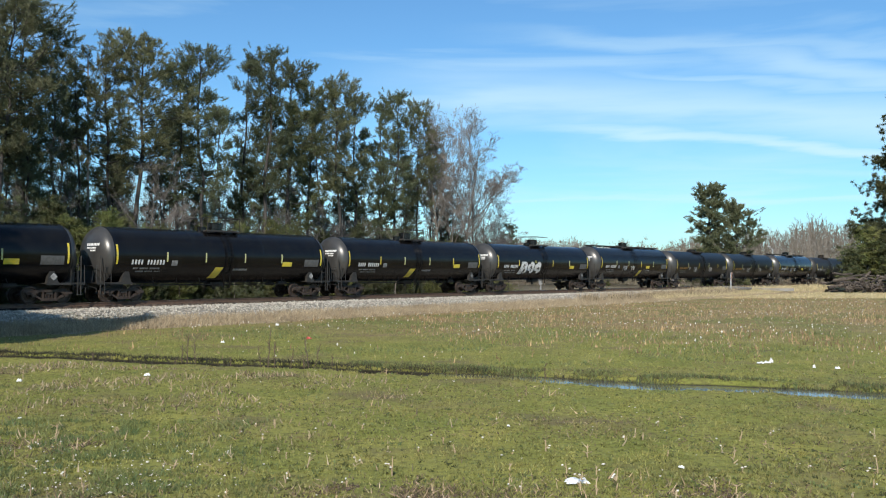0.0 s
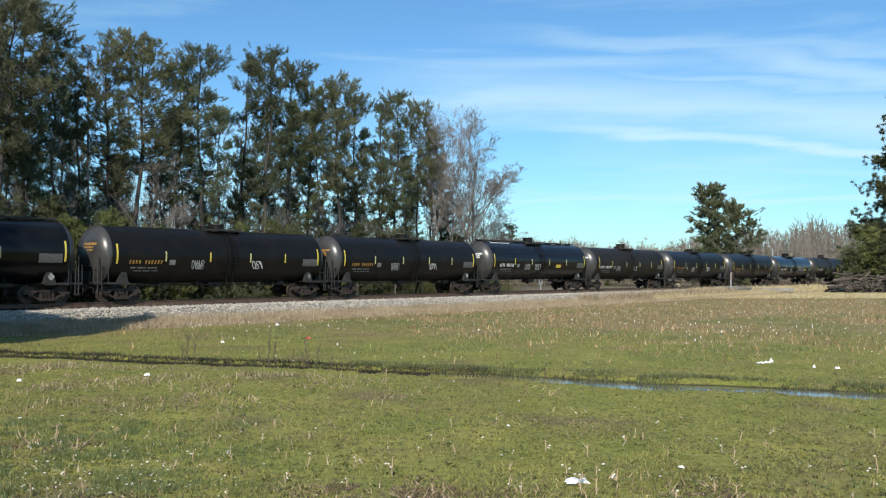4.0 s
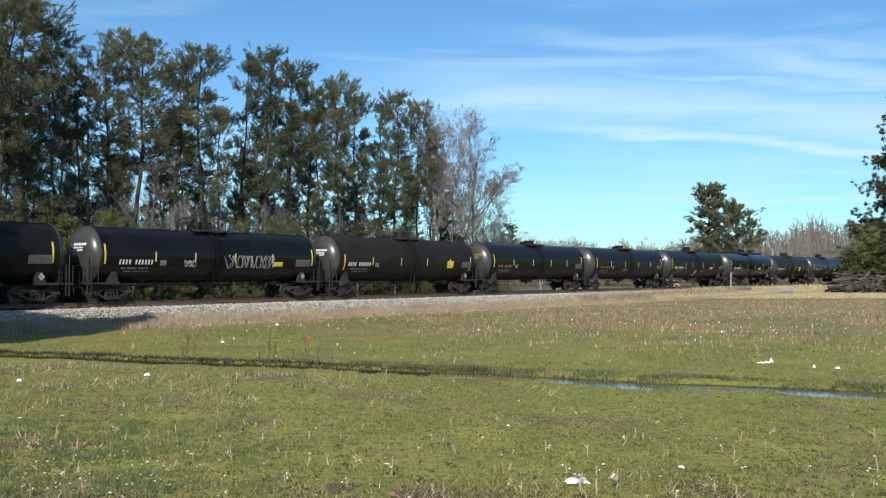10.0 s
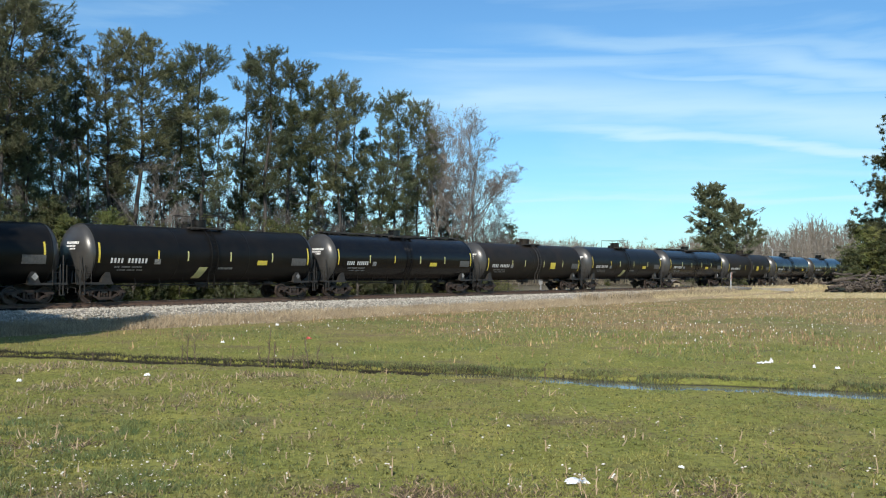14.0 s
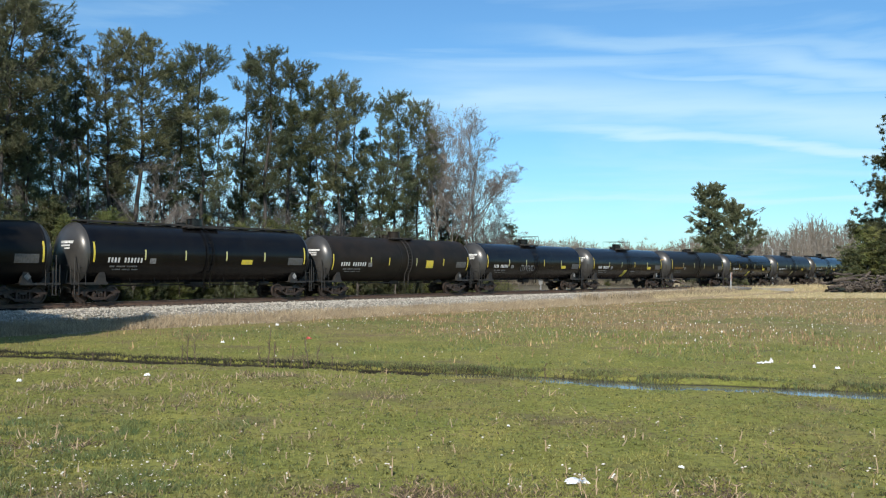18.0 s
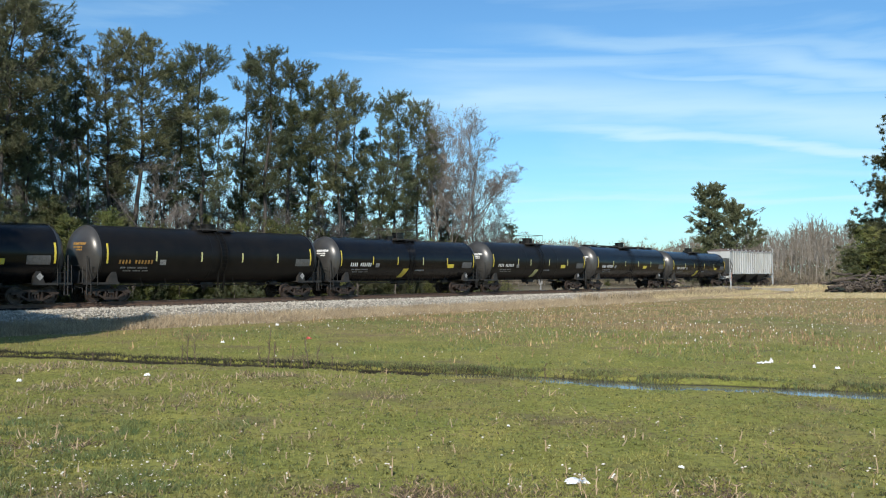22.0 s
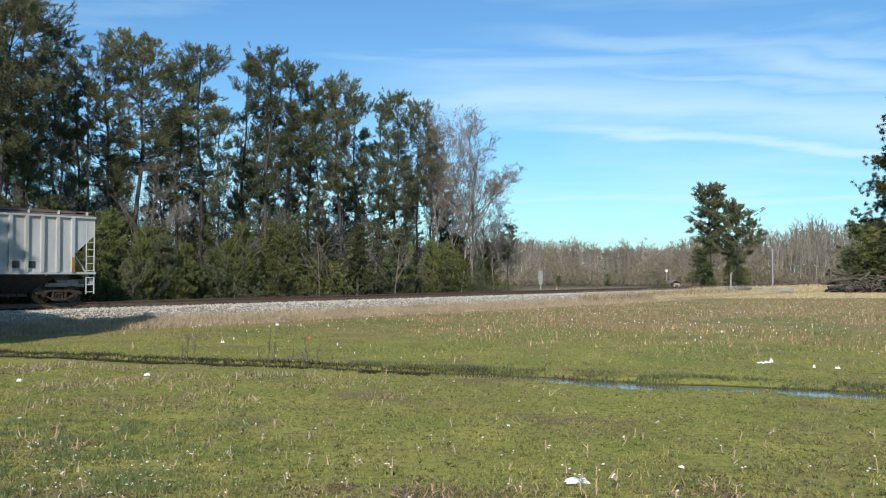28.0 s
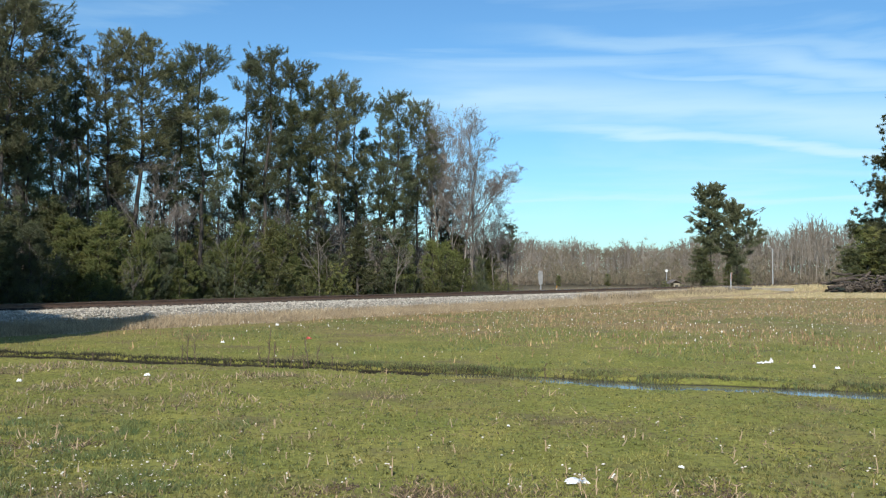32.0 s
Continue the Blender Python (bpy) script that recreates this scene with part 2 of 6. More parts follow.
def ground_material():
    """Field: green weeds, bare brown patches, stubble beyond the ditch, straw along the railway, leaf litter under the wood."""
    m = bpy.data.materials.new("field ground")
    m.use_nodes = True
    n, l = m.node_tree.nodes, m.node_tree.links
    b = n["Principled BSDF"]
    b.inputs["Roughness"].default_value = 0.9
    b.inputs["Specular IOR Level"].default_value = 0.2
    g = n.new("ShaderNodeNewGeometry")
    pos = g.outputs["Position"]

    def nz(s, d=6.0):
        t = n.new("ShaderNodeTexNoise")
        t.inputs["Scale"].default_value, t.inputs["Detail"].default_value = s, d
        l.new(pos, t.inputs["Vector"])
        return t.outputs["Fac"]

    def rng(v, lo, hi, a=0.0, z=1.0):
        r = n.new("ShaderNodeMapRange")
        for k, x in (("From Min", lo), ("From Max", hi), ("To Min", a), ("To Max", z)):
            r.inputs[k].default_value = x
        l.new(v, r.inputs["Value"])
        return r.outputs["Result"]

    def dot(vx, vy, off):
        d = n.new("ShaderNodeVectorMath")
        d.operation = "DOT_PRODUCT"
        l.new(pos, d.inputs[0])
        d.inputs[1].default_value = (vx, vy, 0)
        a = n.new("ShaderNodeMath")
        l.new(d.outputs["Value"], a.inputs[0])
        a.inputs[1].default_value = off
        return a.outputs[0]

    def math2(op, a, c):
        x = n.new("ShaderNodeMath")
        x.operation = op
        l.new(a, x.inputs[0])
        if isinstance(c, float):
            x.inputs[1].default_value = c
        else:
            l.new(c, x.inputs[1])
        return x.outputs[0]

    def mix(a, c, f):
        x = n.new("ShaderNodeMix")
        x.data_type = "RGBA"
        for s, v in (("A", a), ("B", c)):
            if isinstance(v, tuple):
                x.inputs[s].default_value = (*v, 1)
            else:
                l.new(v, x.inputs[s])
        l.new(f, x.inputs["Factor"])
        return x.outputs["Result"]

    green = mix((0.20, 0.215, 0.045), (0.29, 0.27, 0.07), rng(nz(0.5), 0.35, 0.65))
    green = mix(green, (0.09, 0.095, 0.03), rng(nz(8.0), 0.48, 0.72))
    green = mix(green, (0.17, 0.125, 0.075), rng(nz(0.33, 8.0), 0.53, 0.68, 0, 0.85))
    stubble = mix((0.33, 0.235, 0.115), (0.20, 0.205, 0.06), rng(nz(0.13, 4.0), 0.47, 0.60))
    stubble = mix(stubble, (0.10, 0.07, 0.045), rng(nz(3.0), 0.45, 0.72))
    # stubble takes over beyond the ditch, more towards the far end of the field
    away = dot(0.16, 0.987, 0.0)
    wob = math2("ADD", away, math2("MULTIPLY", nz(0.09, 3.0), 30.0))
    col = mix(green, stubble, rng(wob, 48.0, 67.0, 0.0, 0.9))
    p = dot(NX, NY, -(BASE[0] * NX + BASE[1] * NY))      # metres from the track, towards the camera
    jag = math2("ADD", p, math2("MULTIPLY", nz(0.8), 0.8))
    straw = mix((0.40, 0.31, 0.175), (0.29, 0.21, 0.115), rng(nz(1.3), 0.4, 0.65))
    col = mix(col, straw, rng(jag, 7.35, 7.65, 1.0, 0.0))
    litter = mix((0.15, 0.11, 0.072), (0.10, 0.095, 0.05), rng(nz(0.8), 0.4, 0.6))
    col = mix(col, litter, rng(jag, -5.6, -4.2, 1.0, 0.0))
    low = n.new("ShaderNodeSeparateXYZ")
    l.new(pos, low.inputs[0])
    col = mix(col, (0.022, 0.018, 0.013), rng(low.outputs["Z"], -0.105, -0.065, 1.0, 0.0))      # nearly black where the ground lies low in the ditch
    l.new(col, b.inputs["Base Color"])
    bp = n.new("ShaderNodeBump")
    bp.inputs["Strength"].default_value, bp.inputs["Distance"].default_value = 0.5, 0.04
    l.new(nz(9.0), bp.inputs["Height"])
    l.new(bp.outputs["Normal"], b.inputs["Normal"])
    return m


# ---- building helpers ----
DX, DY = 0.6271, 0.7790          # the way of the rails
NX, NY = 0.7790, -0.6271         # across them, towards the camera
BASE = (-19.17, 50.77)           # a point of the track's middle line
TURN = math.degrees(math.atan2(DY, DX))


def along(s, p, z=0.0):
    """World place s metres along the track and p metres from its middle towards the camera."""
    return Vector((BASE[0] + DX * s + NX * p, BASE[1] + DY * s + NY * p, z))


class Geo:
    """Collects faces for one mesh."""

    def __init__(self):
        self.v, self.f = [], []

    def box(self, c, s, ry=0.0, rx=0.0, rz=0.0):
        m = Matrix.Translation(c) @ Euler((rx, ry, rz)).to_matrix().to_4x4()
        k = len(self.v)
        for x in (-0.5, 0.5):
            for y in (-0.5, 0.5):
                for z in (-0.5, 0.5):
                    self.v.append(tuple(m @ Vector((x * s[0], y * s[1], z * s[2]))))
        for q in ((0, 1, 3, 2), (4, 6, 7, 5), (0, 4, 5, 1), (2, 3, 7, 6), (0, 2, 6, 4), (1, 5, 7, 3)):
            self.f.append(tuple(k + i for i in q))
        return self

    def rod(self, a, b, r, n=6, r2=None):
        a, b = Vector(a), Vector(b)
        r2 = r if r2 is None else r2
        d = (b - a).normalized()
        u = d.cross(Vector((0, 0, 1)) if abs(d.z) < 0.9 else Vector((1, 0, 0))).normalized()
        w = d.cross(u)
        k = len(self.v)
        for c, q in ((a, r), (b, r2)):
            for i in range(n):
                t = 2 * math.pi * i / n
                self.v.append(tuple(c + (u * math.cos(t) + w * math.sin(t)) * q))
        for i in range(n):
            j = (i + 1) % n
            self.f.append((k + i, k + j, k + n + j, k + n + i))
        self.f.append(tuple(k + i for i in reversed(range(n))))
        self.f.append(tuple(k + n + i for i in range(n)))
        return self

    def prism(self, outline, y0, y1):
        """An outline in x and z, drawn out from y0 to y1."""
        k, n = len(self.v), len(outline)
        for y in (y0, y1):
            self.v += [(x, y, z) for x, z in outline]
        for i in range(n):
            j = (i + 1) % n
            self.f.append((k + i, k + j, k + n + j, k + n + i))
        self.f.append(tuple(k + i for i in reversed(range(n))))
        self.f.append(tuple(k + n + i for i in range(n)))
        return self

    def lathe_x(self, profile, n=40, zc=0.0):
        """Rings of (x, radius) round the long axis."""
        k = len(self.v)
        for x, r in profile:
            for i in range(n):
                t = 2 * math.pi * i / n
                self.v.append((x, r * math.cos(t), zc + r * math.sin(t)))
        for a in range(len(profile) - 1):
            for i in range(n):
                j = (i + 1) % n
                self.f.append((k + a * n + i, k + a * n + j, k + a * n + n + j, k + a * n + n + i))
        return self

    def mesh(self, name, mat, smooth=False):
        me = bpy.data.meshes.new(name)
        me.from_pydata(self.v, [], self.f)
        bm = bmesh.new()
        bm.from_mesh(me)
        bmesh.ops.recalc_face_normals(bm, faces=bm.faces)
        bm.to_mesh(me)
        bm.free()
        if smooth:
            me.shade_smooth()
        me.materials.append(mat)
        return me


def part(name, geo, mat, parent, label="", at=(0, 0, 0), smooth=False, kind=""):
    me = geo.mesh(name, mat, smooth) if isinstance(geo, Geo) else geo
    ob = new(name, me)
    ob.parent = parent
    ob.location = at
    return tagged(ob, label, kind=kind)


def holder(name, label, category, group="", kind=""):
    ob = new(name)
    ob.empty_display_size = 0.3
    return tagged(ob, label, category, group, kind)


def soup(name, verts, faces, mat, smooth=False):
    """One mesh from arrays."""
    me = bpy.data.meshes.new(name)
    me.from_pydata(np.asarray(verts).tolist(), [], np.asarray(faces).tolist())
    if smooth:
        me.shade_smooth()
    me.materials.append(mat)
    return me


def tubes(segs, n=4):
    """Tapered tubes: rows of x0 y0 z0 x1 y1 z1 r0 r1."""
    s = np.asarray(segs, float)
    a, b, r0, r1 = s[:, 0:3], s[:, 3:6], s[:, 6], s[:, 7]
    d = b - a
    d = d / np.maximum(np.linalg.norm(d, axis=1, keepdims=True), 1e-6)
    up = np.where(np.abs(d[:, 2:3]) < 0.9, [[0, 0, 1.0]], [[1.0, 0, 0]])
    u = np.cross(d, up)
    u /= np.linalg.norm(u, axis=1, keepdims=True)
    w = np.cross(d, u)
    rings = []
    for c, r in ((a, r0), (b, r1)):
        for i in range(n):
            t = 2 * math.pi * i / n
            rings.append(c + (u * math.cos(t) + w * math.sin(t)) * r[:, None])
    v = np.stack(rings, axis=1).reshape(-1, 3)
    k = np.arange(len(s))[:, None] * 2 * n
    f = np.concatenate([k + np.array([[i, (i + 1) % n, n + (i + 1) % n, n + i]]) for i in range(n)])
    return v, f


def sprays(centres, count, length, width, rng, up=0.2, flat=0.0):
    """Slim pointed blades round each centre."""
    c = np.repeat(np.asarray(centres, float), count, axis=0)
    d = rng.normal(size=c.shape)
    d[:, 2] = d[:, 2] * (1 - flat) + up
    d /= np.linalg.norm(d, axis=1, keepdims=True)
    side = np.cross(d, rng.normal(size=c.shape))
    side /= np.linalg.norm(side, axis=1, keepdims=True)
    ln = length * rng.uniform(0.6, 1.25, (len(c), 1))
    wd = width * rng.uniform(0.6, 1.3, (len(c), 1))
    start = c + d * ln * 0.1
    v = np.stack([start - side * wd * 0.5, start + side * wd * 0.5, c + d * ln], axis=1).reshape(-1, 3)
    f = np.arange(len(v)).reshape(-1, 3)
    return v, f

# ---- ground, ditch, railway bank ----


def steps(lo, hi, fine, grow, far):
    """Coordinates: even steps from lo to hi, then ever longer ones out to far on both sides."""
    mid = list(np.arange(lo, hi, fine))
    a, b, d = [], [], fine
    x, y = mid[0], mid[-1]
    while y < far[1] or x > far[0]:
        d *= grow
        if y < far[1]:
            y += d
            b.append(y)
        if x > far[0]:
            x -= d
            a.append(x)
    return a[::-1] + mid + b


def ditch_y(x):
    """Middle line of the ditch."""
    left, mid, right = 27.0 - 0.358 * (x + 4), 27.0 - 0.447 * (x + 4), 23.65 - 0.427 * (x - 3.5)
    return np.where(x < -4, left, np.where(x < 3.5, mid, right)) + 0.12 * np.sin(x * 0.9)


def ditch_side(x, y):
    """Metres across the ditch, towards the railway."""
    return (y - float(ditch_y(x))) / 1.1


def ground_height(x, y):
    z = 0.0
    if 4 < y < 60 and abs(x) < 60:
        z += 0.05 * noise.noise((x * 0.7, y * 0.7, 0)) + 0.03 * noise.noise((x * 2.3, y * 2.3, 5))
    d = ditch_side(x, y)
    wide = 0.62 + 0.40 * min(1, max(0, (x + 4) / 8)) + 0.12 * noise.noise((x * 0.8, 3, 1))
    if abs(d) < wide:
        z -= 0.40 * (1 - (abs(d) / wide) ** 2.2)
    return z


def build_ground():
    xs, ys = steps(-26, 24, 0.24, 1.13, (-1900, 1900)), steps(5, 38, 0.2, 1.13, (-150, 3000))
    v = [(x, y, ground_height(x, y)) for y in ys for x in xs]
    w = len(xs)
    i = (np.arange(len(ys) - 1)[:, None] * w + np.arange(w - 1)[None, :]).reshape(-1, 1)
    me = soup("ground", v, i + np.array([[0, 1, w + 1, w]]), ground_material(), smooth=True)
    tagged(new("ground", me), "green and brown weedy cotton field with a shallow ditch", "ground", kind="structure")


def build_water():
    m = bpy.data.materials.new("still ditch water")
    m.use_nodes = True
    b = m.node_tree.nodes["Principled BSDF"]
    b.inputs["Base Color"].default_value = (0.10, 0.10, 0.085, 1)
    b.inputs["Roughness"].default_value = 0.12
    rows, xs = [], np.arange(-0.5, 17.0, 0.5)
    for x in xs:
        yc = float(ditch_y(x))
        rows += [(x - 0.32, yc - 0.95, -0.105), (x + 0.32, yc + 0.95, -0.105)]
    f = [(2 * i, 2 * i + 1, 2 * i + 3, 2 * i + 2) for i in range(len(xs) - 1)]
    tagged(new("water", soup("water", rows, f, m)), "still water reflecting the sky in the ditch", "water", kind="structure")


def strip(profile, s0, s1, step, name, mat, rough=0.0, seed=1):
    """A band along the track with the cross-section (p, z)."""
    ss = np.arange(s0, s1 + step, step)
    v = []
    for s in ss:
        for p, z in profile:
            q = along(s, p)
            v.append((q.x, q.y, z + rough * noise.noise((s * 0.9, p * 1.7, seed))))
    w = len(profile)
    i = (np.arange(len(ss) - 1)[:, None] * w + np.arange(w - 1)[None, :]).reshape(-1, 1)
    return soup(name, v, i + np.array([[0, w, w + 1, 1]]), mat, smooth=True)


BED = RAIL - 0.33                # top of the ballast
S0, S1 = -75.0, 560.0            # ends of the track


def build_track():
    straw = material("straw bank soil", (0.40, 0.32, 0.21), 0.95, second=(0.25, 0.195, 0.125), scale=1.3, bump=0.8, bump_scale=9)
    bank = strip([(7.4, -0.05), (6.6, 0.04), (5.0, 0.16), (3.9, 0.34), (3.0, 0.44), (0, 0.5), (-3.2, 0.4), (-5, 0.15), (-6.2, -0.05)], S0, S1, 1.0, "embankment", straw, 0.07)
    tagged(new("embankment", bank), "low railway bank covered with dry straw-coloured grass", "embankment", kind="structure")
    bed = strip([(4.1, 0.25), (3.7, 0.42), (3.2, 0.60), (2.6, 0.78), (2.1, BED - 0.02), (1.5, BED), (0, BED - 0.03), (-1.5, BED), (-2.1, BED - 0.02), (-3.4, 0.45), (-4.0, 0.2)], S0, S1, 0.5, "ballast_bed", BALLAST, 0.05, 4)
    tagged(new("ballast_bed", bed), "light grey crushed stone ballast under the rails", "ballast", kind="structure")
    # loose stones where they can be told apart
    rng = np.random.default_rng(11)
    n = 22000
    s = -14 + 130 * rng.random(n) ** 1.35
    p = rng.uniform(1.35, 4.3, n)
    z = np.interp(p, [1.35, 2.1, 2.6, 3.2, 3.7, 4.3], [BED, BED - 0.02, 0.78, 0.60, 0.42, 0.2])
    size = rng.uniform(0.045, 0.105, n)
    c = np.stack([BASE[0] + DX * s + NX * p, BASE[1] + DY * s + NY * p, z + size * 0.25], 1)
    octa = np.array([[1, 0, 0], [-1, 0, 0], [0, 1, 0], [0, -1, 0], [0, 0, 0.75], [0, 0, -0.75]])
    v = octa[None] * rng.uniform(0.6, 1.25, (n, 6, 1))
    a = rng.uniform(0, 6.28, n)
    rot = np.stack([np.stack([np.cos(a), -np.sin(a), 0 * a], 1), np.stack([np.sin(a), np.cos(a), 0 * a], 1), np.stack([0 * a, 0 * a, 1 + 0 * a], 1)], 1)
    v = np.einsum("nij,nkj->nki", rot, v) * size[:, None, None] + c[:, None, :]
    tri = np.array([[0, 2, 4], [2, 1, 4], [1, 3, 4], [3, 0, 4], [2, 0, 5], [1, 2, 5], [3, 1, 5], [0, 3, 5]])
    f = (np.arange(n)[:, None, None] * 6 + tri[None]).reshape(-1, 3)
    tagged(new("ballast_stones", soup("ballast_stones", v.reshape(-1, 3), f, STONE)), "loose angular grey ballast stones beside the track", "stones", kind="stuff")
    # rails on ties
    track = tagged(holder("railway_track", "rusty rails on dark wooden ties in grey ballast", "railway track"), kind="structure")
    track.matrix_basis = pose(BASE[0], BASE[1], RAIL, 0, 0, TURN)
    shape = [(-0.07, -0.185), (0.07, -0.185), (0.07, -0.17), (0.012, -0.15), (0.012, -0.045), (0.036, -0.035), (0.036, -0.004), (0.03, 0), (-0.03, 0), (-0.036, -0.004), (-0.036, -0.035), (-0.012, -0.045), (-0.012, -0.15), (-0.07, -0.17)]
    g = Geo()
    k = len(shape)
    g.v = [(x, y, z) for x in (S0, S1) for y, z in shape]
    g.f = [(i, (i + 1) % k, k + (i + 1) % k, k + i) for i in range(k)]
    rail = g.mesh("rail", RAIL_RUST)
    for y in (-0.7535, 0.7535):
        part("rail", rail, None, track, at=(0, y, 0))
        top = Geo().box(((S0 + S1) / 2, 0, 0.001), (S1 - S0, 0.05, 0.002)).mesh("running_surface", TREAD)
        part("running_surface", top, None, track, "bright worn rail head", at=(0, y, 0))
    tie = Geo().box((0, 0, -0.275), (0.225, 2.6, 0.17)).mesh("tie", TIE_WOOD)
    rng = random.Random(5)
    for i in range(290):
        t = part("tie", tie, None, track, at=(-22 + i * 0.54 + rng.uniform(-0.03, 0.03), rng.uniform(-0.05, 0.05), rng.uniform(-0.015, 0.01)))
        t.rotation_euler = (0, 0, rng.uniform(-0.02, 0.02))
    rest = Geo()
    x = -22 + 290 * 0.54
    while x < S1:
        rest.box((x, 0, -0.275), (0.225, 2.6, 0.17))
        x += 0.54
    tagged(part("far_ties", rest, TIE_WOOD, track), kind="stuff")


build_ground()
build_water()
build_track()

# ---- train ----
TANK_R = {"V": 1.61, "W": 1.69, "G": 1.64, "T": 1.64, "U": 1.67, "B": 1.64}
TANK_Z = {"V": 2.62, "W": 2.72, "G": 2.65, "T": 2.65, "U": 2.69, "B": 2.65}
PAINT = {"V": GLOSS, "W": GLOSS, "G": SATIN, "T": DUSTY, "U": SATIN, "B": DUSTY}
BOGIE_X, AXLE_X, WHEEL_R = 6.9, 0.89, 0.457


def wheelset_mesh():
    g = Geo()
    for sy in (-1, 1):
        ring = [(0.80, 0.0), (0.80, 0.17), (0.755, 0.2), (0.755, 0.36), (0.80, 0.39), (0.80, WHEEL_R), (0.70, WHEEL_R + 0.004), (0.685, WHEEL_R + 0.03), (0.665, WHEEL_R + 0.03), (0.665, 0.38), (0.70, 0.34), (0.70, 0.2), (0.62, 0.15), (0.62, 0.08)]
        k, n = len(g.v), 24
        for y, r in ring:
            for i in range(n):
                t = 2 * math.pi * i / n
                g.v.append((r * math.cos(t), sy * y, r * math.sin(t)))
        for a in range(len(ring) - 1):
            for i in range(n):
                j = (i + 1) % n
                g.f.append((k + a * n + i, k + a * n + j, k + a * n + n + j, k + a * n + n + i))
        for i in range(3):
            t = 2 * math.pi * i / 3
            g.rod((0.07 * math.cos(t), sy * 1.10, 0.07 * math.sin(t)), (0.07 * math.cos(t), sy * 1.16, 0.07 * math.sin(t)), 0.02, 6)
        g.rod((0, sy * 0.8, 0), (0, sy * 1.13, 0), 0.11, 12)
    g.rod((0, -0.8, 0), (0, 0.8, 0), 0.085, 10)
    return g.mesh("wheelset", WHEEL)


def side_frame_mesh():
    """Cast frame with an opening either side of the springs."""
    g = Geo()
    top = [(-1.25, 0.50), (-1.25, 0.60), (-1.05, 0.66), (-0.55, 0.74), (0.55, 0.74), (1.05, 0.66), (1.25, 0.60), (1.25, 0.50), (1.0, 0.50), (0.5, 0.62), (-0.5, 0.62), (-1.0, 0.50)]
    g.prism(top, -0.09, 0.09)
    low = [(-0.42, 0.16), (0.42, 0.16), (0.5, 0.24), (0.98, 0.47), (0.86, 0.53), (0.40, 0.29), (-0.40, 0.29), (-0.86, 0.53), (-0.98, 0.47), (-0.5, 0.24)]
    g.prism(low, -0.09, 0.09)
    for x in (-0.34, 0.34):
        g.box((x, 0, 0.45), (0.10, 0.17, 0.36))
    for x in (-AXLE_X, AXLE_X):
        g.box((x, 0, 0.57), (0.34, 0.2, 0.12))
    return g.mesh("side_frame", RUST)


def spring_mesh():
    g = Geo()
    for x in (-0.18, 0, 0.18):
        for i in range(5):
            g.rod((x, 0, 0.29 + i * 0.05), (x, 0, 0.32 + i * 0.05), 0.075, 8)
    return g.mesh("spring_nest", RUST)


WHEELSET, SIDE_FRAME, SPRINGS = wheelset_mesh(), side_frame_mesh(), spring_mesh()
BOLSTER = Geo().box((0, 0, 0.62), (0.36, 2.1, 0.22)).box((0, 0, 0.8), (0.5, 0.5, 0.16)).box((0, 0, 0.35), (0.2, 1.9, 0.1)).mesh("bolster", UNDER)
COUPLER = Geo().box((0.15, 0, 0.86), (0.7, 0.14, 0.16)).prism([(0.45, 0.74), (0.70, 0.74), (0.76, 0.82), (0.76, 0.95), (0.66, 1.0), (0.45, 1.0)], -0.17, 0.17).rod((0.35, -0.15, 0.75), (0.55, -0.25, 0.4), 0.025).mesh("coupler", RUST)


def add_bogie(car, x):
    b = new("bogie")
    b.parent = car
    b.location = (x, 0, 0)
    for y in (-1.0, 1.0):
        part("side_frame", SIDE_FRAME, None, b, at=(0, y, 0))
        part("spring_nest", SPRINGS, None, b, at=(0, y, 0))
    part("bolster", BOLSTER, None, b)
    for x2 in (-AXLE_X, AXLE_X):
        part("wheelset", WHEELSET, None, b, at=(x2, 0, WHEEL_R))
    return b


def ladder(g, x, y, z0, z1, wide, rung=0.36, r=0.022):
    for s in (-0.5, 0.5):
        g.rod((x + s * wide, y, z0), (x + s * wide, y, z1), r)
    z = z0 + 0.1
    while z < z1:
        g.rod((x - wide / 2, y, z), (x + wide / 2, y, z), r * 0.8)
        z += rung
    return g


